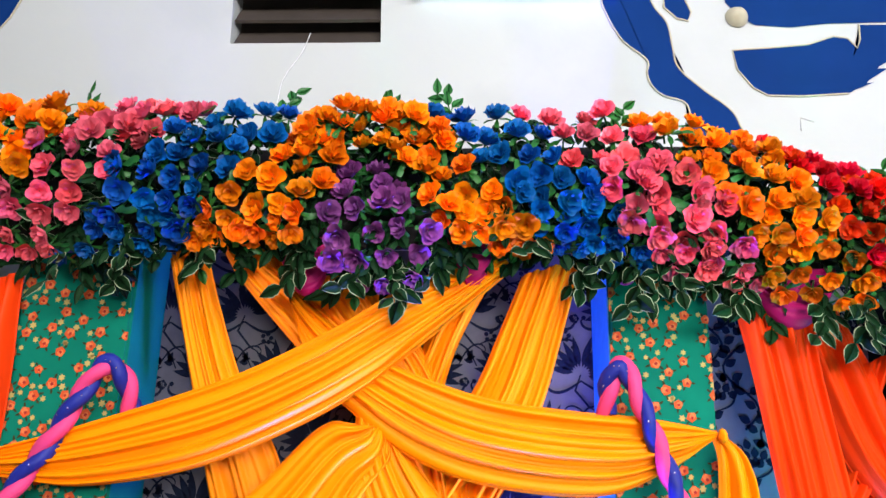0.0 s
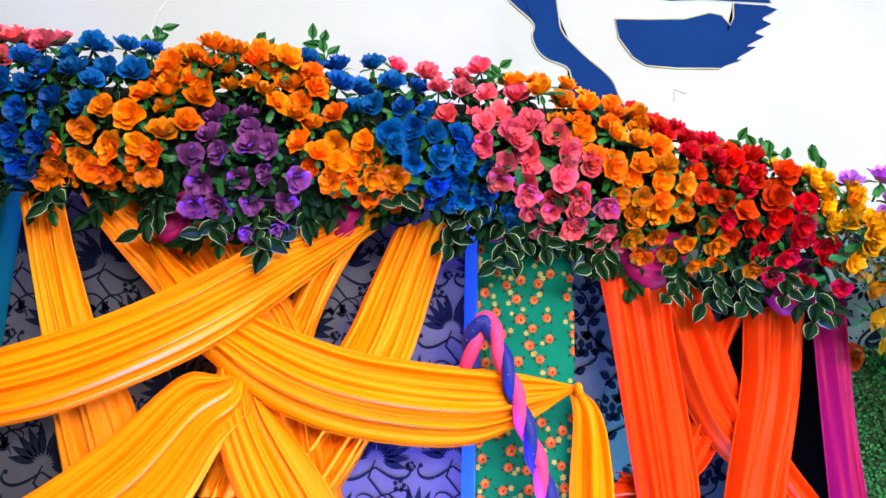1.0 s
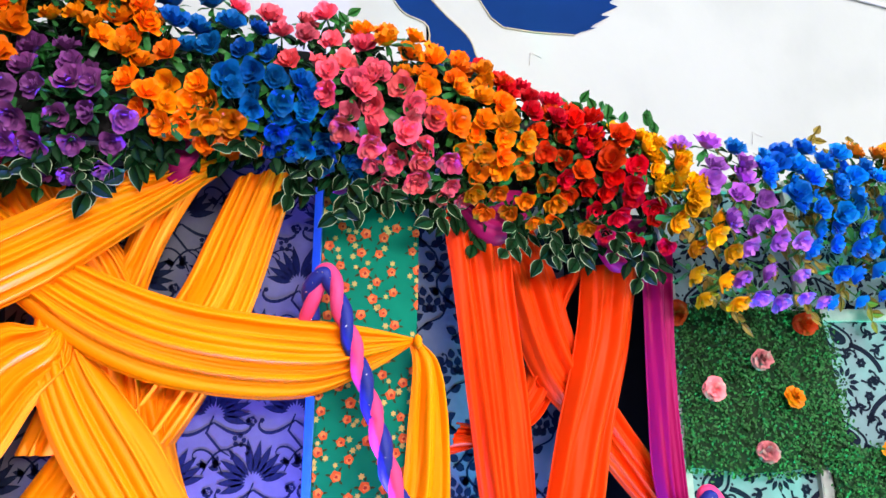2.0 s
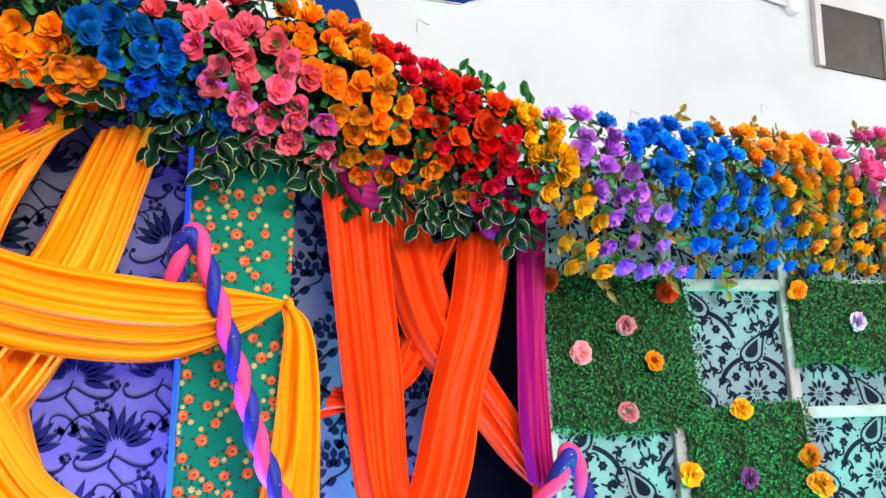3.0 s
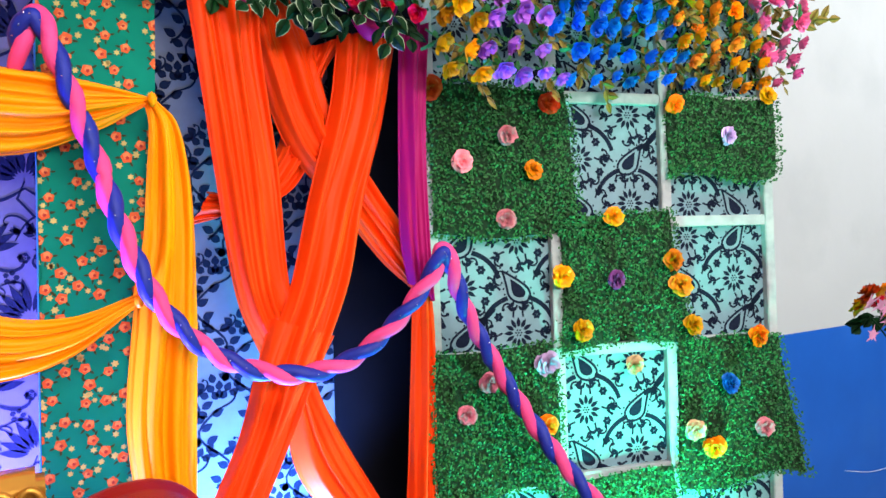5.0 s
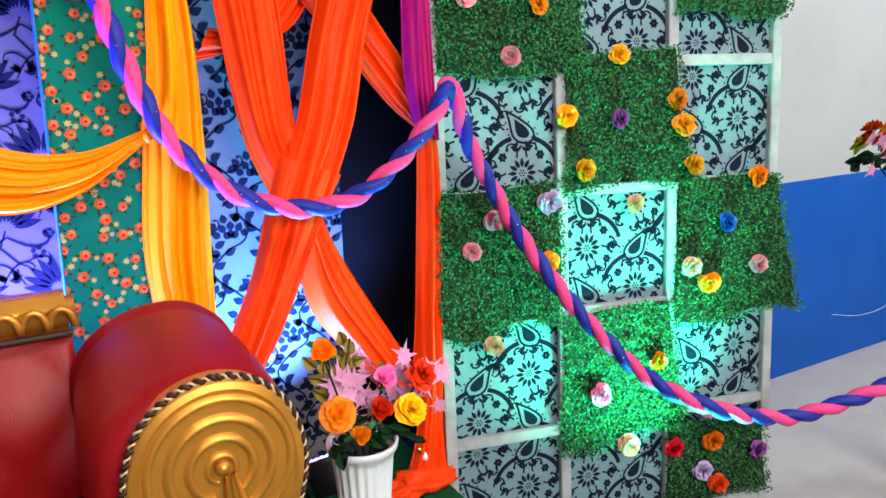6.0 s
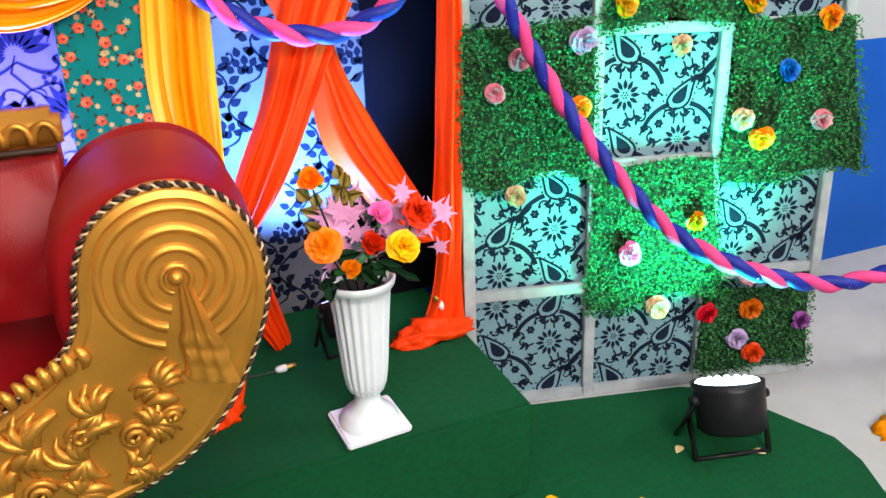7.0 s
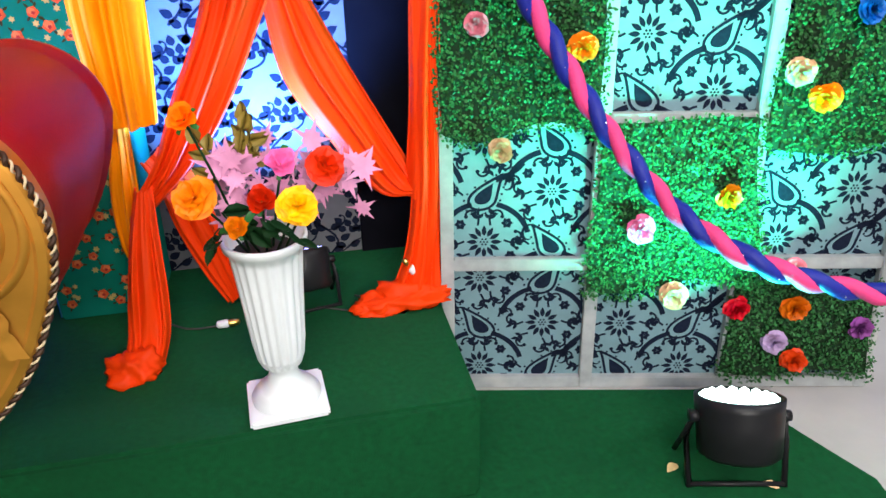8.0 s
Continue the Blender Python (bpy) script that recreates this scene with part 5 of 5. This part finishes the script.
for k in range(4):
    a = rng.uniform(0, math.tau)
    part("leaf_spray", rng.choice(SPRAYS_DARK + SPRAYS_BRIGHT[:1]), None, bouquet, at=pose(0.09 * math.cos(a), 0.07 * math.sin(a) - 0.02, rng.uniform(0.02, 0.09), rng.uniform(60, 120), rng.uniform(-60, 60), math.degrees(a)))


# ---- carved sofa ----
ARM_Y = 1.13
sofa = thing("carved_sofa", "red leatherette sofa with carved gold arm scrolls", "sofa")
ARM = [(0.644, 1.247), (0.715, 1.225), (0.770, 1.165), (0.796, 1.075), (0.788, 0.985), (0.755, 0.895), (0.705, 0.80), (0.635, 0.715), (0.55, 0.655), (0.45, 0.62), (0.30, 0.60), (0.12, 0.60), (0.12, 0.78), (0.24, 0.83), (0.36, 0.90), (0.43, 0.965), (0.462, 1.03), (0.476, 1.11), (0.510, 1.185), (0.57, 1.232), (0.644, 1.247)]
ARM = [(0.636 + (x - 0.636) * 0.965, 1.076 + (z - 1.078) * 0.965) for x, z in ARM]
arm_line = closed_points(ARM, 161)
CX, CZ = 0.636, 1.078


def arm_panel(parent, mirror):
    """Gold front of an arm: a raised comma-shaped board with rings, a carved tassel and leaves."""
    def put(u, v, d):
        return (2 * -0.20 - u if mirror else u, ARM_Y - d, v)
    bm = bmesh.new()
    n = len(arm_line) - 1
    loops = []
    for inset, d in ((0.0, -0.05), (0.0, 0.0), (0.004, 0.006), (0.016, 0.010), (0.022, 0.006), (0.030, 0.006)):
        ring = []
        for k in range(n):
            p, q = arm_line[k - 1 if k else n - 1], arm_line[k + 1]
            t = np.array(q) - np.array(p)
            t = t / (np.linalg.norm(t) or 1)
            nx, nz = -t[1], t[0]
            ring.append(bm.verts.new(put(arm_line[k][0] - nx * inset, arm_line[k][1] - nz * inset, d)))
        loops.append(ring)
    for q, w in zip(loops, loops[1:]):
        for k in range(n):
            bm.faces.new((q[k], q[(k + 1) % n], w[(k + 1) % n], w[k]))
    f = bm.faces.new(loops[-1])
    bmesh.ops.triangulate(bm, faces=[f])
    panel = part("arm_front", bm, GOLD, parent, "gold painted carved arm front", smooth=False)
    # rings round the boss
    bm = bmesh.new()
    for r, w, h in ((0.026, 0.008, 0.010), (0.058, 0.011, 0.013), (0.094, 0.012, 0.013), (0.130, 0.010, 0.010)):
        prof = [(-w, 0.004), (-w * 0.5, 0.004 + h * 0.8), (0, 0.004 + h), (w * 0.6, 0.004 + h * 0.55), (w, 0.004)]
        rings = []
        for k in range(49):
            a = radians(-68 + 320 * k / 48)
            rings.append([bm.verts.new(put(CX + (r + o) * math.cos(a) * 0.98, CZ - 0.006 + (r + o) * math.sin(a) * 1.02, d)) for o, d in prof])
        for q, w2 in zip(rings, rings[1:]):
            for k in range(len(prof) - 1):
                bm.faces.new((q[k], q[k + 1], w2[k + 1], w2[k]))
    part("ring_carving", bm, GOLD, panel)
    bm = bmesh.new()
    bmesh.ops.create_uvsphere(bm, u_segments=16, v_segments=10, radius=0.014, matrix=Matrix.Translation(put(CX, CZ, 0.016)))
    part("boss", bm, GOLD, panel)
    # carved tassel of folded cloth
    bm = bmesh.new()
    rows = []
    for j in range(17):
        s = j / 16
        half = 0.010 + 0.038 * s + (0.006 if 0.55 < s < 0.72 else 0)
        row = []
        for i in range(15):
            e = 2 * i / 14 - 1
            fold = 0.011 * abs(math.sin(3.2 * math.pi * (e + 1) / 2 + 0.4)) + (0.006 if 0.52 < s < 0.60 or 0.70 < s < 0.78 else 0)
            row.append(bm.verts.new(put(CX + 0.012 + 0.022 * s + e * half, CZ - 0.012 - 0.205 * s - 0.02 * s * e, (0.004 if i in (0, 14) else 0.014) + fold + 0.006 * (1 - e * e))))
        rows.append(row)
    for q, w in zip(rows, rows[1:]):
        for i in range(14):
            bm.faces.new((q[i], q[i + 1], w[i + 1], w[i]))
    part("tassel_carving", bm, GOLD, panel)
    # carved leaves and scrolls of the lower end
    bm = bmesh.new()
    rng = random.Random(8)
    def lobe(bx, bz, a, length, swing, wide, high):
        pts = []
        for i in range(8):
            q = i / 7
            aa = a + swing * q * q
            pts.append(put(bx + length * q * math.cos(aa), bz + length * q * math.sin(aa), 0.004 + high * math.sin(math.pi * (0.15 + 0.75 * q))))
        tube(bm, pts, lambda q: wide * math.sin(math.pi * (0.12 + 0.84 * q)) + 0.0008, 8)

    for bx, bz, base_a, size in ((0.575, 0.865, 1.9, 0.060), (0.545, 0.79, 0.2, 0.060), (0.47, 0.84, 2.9, 0.070), (0.43, 0.75, 3.3, 0.080), (0.50, 0.71, -0.2, 0.055), (0.36, 0.80, 3.0, 0.085), (0.40, 0.68, 0.4, 0.060), (0.30, 0.72, 2.9, 0.085), (0.24, 0.68, 0.2, 0.07)):
        for k in range(-3, 4):
            lobe(bx, bz, base_a + 0.42 * k, size * (1 - 0.10 * abs(k)), 0.7 * (1 if k > 0 else -1), 0.011, 0.008)
    for k in range(15):                      # leaf border of the upper edge
        q = k / 14
        bx, bz = 0.455 - 0.30 * q, 0.985 - 0.175 * q + 0.02 * math.sin(3 * q)
        lobe(bx, bz - 0.006, -0.9 - 0.2 * math.sin(k), 0.045, -0.6, 0.010, 0.010)
    for bx, bz, r in ((0.515, 0.775, 0.026), (0.43, 0.80, 0.030), (0.585, 0.80, 0.020), (0.34, 0.70, 0.028)):
        tube(bm, [put(bx + r * (1 - k / 30) * math.cos(k * 0.5), bz + r * (1 - k / 30) * math.sin(k * 0.5), 0.008 + 0.0005 * k) for k in range(27)], 0.0065, 6)
    for bx, bz, a, L in ((0.50, 0.81, 2.9, 0.10), (0.56, 0.77, 3.6, 0.09), (0.40, 0.86, 3.5, 0.12), (0.60, 0.83, 2.4, 0.06)):
        lobe(bx, bz, a, L, 0.9, 0.013, 0.009)
    part("leaf_carving", bm, GOLD, panel)
    # two-tone cord round the rim
    for strand, mat, nm in ((0, CORD_DARK, "dark_cord"), (1, CORD_LIGHT, "cream_cord")):
        bm = bmesh.new()
        fine = curve_points([tuple(q) for q in closed_points(ARM, 241)], 1500)
        pts = []
        for k, (u, v) in enumerate(fine):
            a = k * 0.27 + strand * math.pi
            p, q = fine[max(k - 1, 0)], fine[min(k + 1, len(fine) - 1)]
            t = (q - p) / (np.linalg.norm(q - p) or 1)
            o = 0.0042 * math.cos(a)
            pts.append(put(u - t[1] * (o + 0.003), v + t[0] * (o + 0.003), -0.004 + 0.0042 * math.sin(a)))
        tube(bm, pts, 0.0043 if strand == 0 else 0.0024, 6)
        part(nm, bm, mat, panel)
    # upholstered roll behind the front
    bm = bmesh.new()
    rings = []
    for j in range(26):
        s = j / 25
        y = ARM_Y + 0.03 + 0.62 * s
        k = (0.90 + 0.10 * min(1, s / 0.06)) * (1.0 + 0.07 * math.sin(math.pi * min(1, s * 1.3))) if s < 0.8 else (1.0 + 0.05) * math.sqrt(max(0.0, 1 - ((s - 0.8) / 0.2) ** 2)) + 0.01
        ring = []
        for i in range(40):
            a = i * math.tau / 40
            x, z = CX + (0.156 if math.cos(a) > 0 else 0.205) * k * math.cos(a), CZ + 0.155 * k * math.sin(a)
            if math.sin(a) < 0:
                z = CZ + (0.155 * math.sin(a) * 1.6 - 0.05 * abs(math.sin(a))) * k
                x -= 0.05 * abs(math.sin(a)) * k
            ring.append(bm.verts.new((2 * -0.20 - x if mirror else x, y, z)))
        rings.append(ring)
    for q, w in zip(rings, rings[1:]):
        for i in range(40):
            bm.faces.new((q[i], q[(i + 1) % 40], w[(i + 1) % 40], w[i]))
    bm.faces.new(rings[-1])
    bm.faces.new(rings[0][::-1])
    part("arm_roll", bm, LEATHER, parent, "padded red leatherette arm roll")


arm_panel(sofa, False)
arm_panel(sofa, True)
part("seat_frame", boxes((-0.75, 0.30, 1.24, 1.72, 0.40, 0.62), bevel=0.02), GOLD, sofa, "gold painted seat frame", smooth=False)
bm = boxes((-0.90, 0.49, 1.15, 1.74, 0.60, 0.82), bevel=0.05)
part("seat", bm, LEATHER, sofa, smooth=True)
bm = bmesh.new()
rows = []
for j in range(21):
    s = j / 20
    row = []
    for i in range(61):
        u = i / 60
        x = -0.86 + 1.30 * u
        top = 1.19 + 0.05 * math.sin(math.pi * u) ** 2
        z = 0.72 + (top - 0.72) * s
        tuft = 0.020 * (abs(math.sin(math.pi * (u * 5 + s * 1.5))) * abs(math.sin(math.pi * (u * 5 - s * 1.5)))) ** 0.5
        row.append(bm.verts.new((x, 1.66 + 0.06 * s - tuft - 0.05 * math.sin(math.pi * s), z)))
    rows.append(row)
for q, w in zip(rows, rows[1:]):
    for i in range(60):
        bm.faces.new((q[i], q[i + 1], w[i + 1], w[i]))
r = bmesh.ops.extrude_face_region(bm, geom=bm.faces[:])
bmesh.ops.translate(bm, verts=[v for v in r["geom"] if isinstance(v, bmesh.types.BMVert)], vec=(0, 0.09, 0))
part("backrest", bm, LEATHER, sofa, "buttoned red leatherette backrest")
bm = boxes((-0.88, 0.455, 1.68, 1.78, 1.20, 1.285), bevel=0.018)
for k in range(24):
    x = -0.84 + 0.055 * k
    tube(bm, [(x + 0.026 * math.cos(a), 1.676, 1.215 + 0.045 * math.sin(a)) for a in np.linspace(0, math.pi, 9)], 0.009, 6)
part("crest_rail", bm, GOLD, sofa, "carved gold crest rail")
bm = bmesh.new()
tube(bm, [(-0.88 + 0.02 * k, 1.675 + 0.002 * (k % 2), 1.20) for k in range(67)], 0.009, 6)
part("crest_cord", bm, CORD_DARK, sofa)
for x in (-0.68, 0.22):
    for y in (1.30, 1.66):
        bm = boxes((x - 0.04, x + 0.04, y - 0.04, y + 0.04, 0 if y < 1.45 else STAGE, 0.12 if y < 1.45 else 0.45), bevel=0.01)
        part("leg", bm, GOLD, sofa, smooth=False)


# ---- right-hand stand with flowers, and cloth at its foot ----
stand = thing("flower_stand", "tall flower stand wrapped in yellow cloth", "stand")
bm = bmesh.new()
tube(bm, [(3.52, 1.30, 0.0), (3.44, 1.30, 0.4), (3.30, 1.30, 0.9), (3.17, 1.30, 1.28)], lambda s: 0.055 - 0.03 * s, 16)
part("wrapped_pole", bm, CLOTH["yellow"], stand)
bm = bmesh.new()
lathe(bm, [(0.02, 0), (0.075, 0.02), (0.095, 0.10), (0.10, 0.105), (0.085, 0.09), (0.0, 0.06)], 24)
part("bowl", bm, PLASTIC_WHITE, stand, at=pose(3.16, 1.30, 1.27))
second = copy_thing(bouquet, pose(3.08, 1.30, 1.36, 0, 0, 185))
tagged(second, "mixed cloth flowers with pink maple leaves on the stand", "bouquet")
crumple(2.95, 1.17, 0.0, 0.15, 0.08, 0.04, "yellow", 21, "golden yellow cloth heaped on the floor")
crumple(2.93, 1.00, 0.0, 0.14, 0.07, 0.04, "yellow", 22, "golden yellow cloth heaped on the floor")

# ---- small fittings ----
def bulb_holder(at, label):
    b = thing("bulb_holder", label, "bulb holder", "loose bulb holders", at=at)
    bm = bmesh.new()
    lathe(bm, [(0.0, 0.0), (0.006, 0.001), (0.011, 0.006), (0.0125, 0.02), (0.0125, 0.034), (0.0105, 0.036), (0.0, 0.036)], 16)
    part("socket", bm, PLASTIC_WHITE, b)
    bm = bmesh.new()
    lathe(bm, [(0.0095, 0.036), (0.0095, 0.056), (0.008, 0.066), (0.0, 0.070)], 14)
    part("cap", bm, BRASS, b)
    return b


bulb_holder(pose(1.488, 1.955, 0.425, 0, -32, 0), "white bulb holder with brass cap hanging by the drape")
bulb_holder(pose(0.885, 1.93, STAGE + 0.016, 0, 88, 0), "white bulb holder lying on the carpet")
for ctrl, nm in (([(1.488, 1.955, 0.425), (1.52, 1.96, 0.385), (1.555, 1.97, 0.352), (1.60, 2.0, 0.345)], "lamp cable hanging by the drape"), ([(1.18, 1.98, STAGE + 0.004), (1.30, 1.93, STAGE + 0.004), (1.36, 1.98, STAGE + 0.004), (1.30, 2.02, STAGE + 0.004)], "spotlight cable curled on the carpet"), ([(0.885, 1.93, STAGE + 0.012), (0.80, 1.95, STAGE + 0.004), (0.7, 2.03, STAGE + 0.004)], "lamp cable lying on the carpet")):
    bm = bmesh.new()
    tube(bm, [tuple(p) for p in curve_points(ctrl, 24)], 0.0028, 6)
    tagged(part("cable", bm, CABLE), "thin dark " + nm, "cable")
bm = bmesh.new()
tube(bm, [tuple(p) for p in curve_points([(4.45, 2.348, 0.30), (4.75, 2.348, 0.24), (5.05, 2.348, 0.26), (5.35, 2.348, 0.40), (5.75, 2.348, 0.75)], 40)], 0.0015, 6)
tagged(part("wall_cable", bm, PLASTIC_WHITE), "thin white cable sagging along the blue wall", "cable")
bm = bmesh.new()
tube(bm, [(2.70, 2.345, 3.68), (3.20, 2.345, 3.635)], 0.009, 8)
conduit = thing("conduit", "thin white conduit with a round box on the wall", "conduit")
part("pipe", bm, PLASTIC_WHITE, conduit)
bm = bmesh.new()
lathe(bm, [(0.0, 0.05), (0.03, 0.048), (0.036, 0.03), (0.036, 0.0)], 20)
part("junction_box", bm, PLASTIC_WHITE, conduit, at=pose(3.22, WALL_Y - 0.001, 3.63, 90))
vent2 = thing("window_2", "dark recessed ventilator high in the wall", "window", kind="structure")
part("window_frame", boxes((3.36, 3.90, WALL_Y - 0.03, WALL_Y - 0.004, 3.68, 3.74), (3.36, 3.40, WALL_Y - 0.03, WALL_Y - 0.004, 3.36, 3.68), (3.86, 3.90, WALL_Y - 0.03, WALL_Y - 0.004, 3.36, 3.68)), CONCRETE, vent2, smooth=False)
part("grille", boxes((3.40, 3.86, WALL_Y - 0.012, WALL_Y - 0.004, 3.36, 3.68)), DARKWOOD, vent2, smooth=False)
# loose petals and dry leaves on the carpet
for k, (x, y, z) in enumerate(((1.595, 1.38, 0.008), (1.845, 1.255, 0.008), (2.34, 1.29, 0.008), (2.11, 1.41, 0.008))):
    bm = bmesh.new()
    blade(bm, -0.025, 0, 0, 0.05, 0.030, lambda u, v: (u, v, 0.006 * math.cos(60 * u) + 0.10 * abs(v)))
    tagged(part("fallen_petal", bm, PETAL["yellow" if k < 2 else "cream"], at=pose(x, y, z, 0, 0, 70 * k)), "pale fallen petal lying on the green carpet", "petal", "fallen petals")
# scratch marks on the wall plaster
for k, (x, z) in enumerate(((1.27, 3.21), (2.23, 2.98), (2.98, 3.10))):
    bm = bmesh.new()
    tube(bm, [(x, 2.356, z - 0.03), (x + 0.004, 2.354, z + 0.02), (x + 0.05, 2.356, z + 0.005)], 0.0012, 5)
    tagged(part("wall_wire", bm, CONCRETE), "short bent wire end sticking from the plaster", "wire")
bm = bmesh.new()
tube(bm, [tuple(q) for q in curve_points([(-0.47, 2.35, 3.58), (-0.50, 2.352, 3.50), (-0.56, 2.353, 3.40), (-0.58, 2.353, 3.30)], 20)], 0.0012, 5)
tagged(part("wall_wire", bm, PLASTIC_WHITE), "thin white wire hanging below the ventilator", "wire")
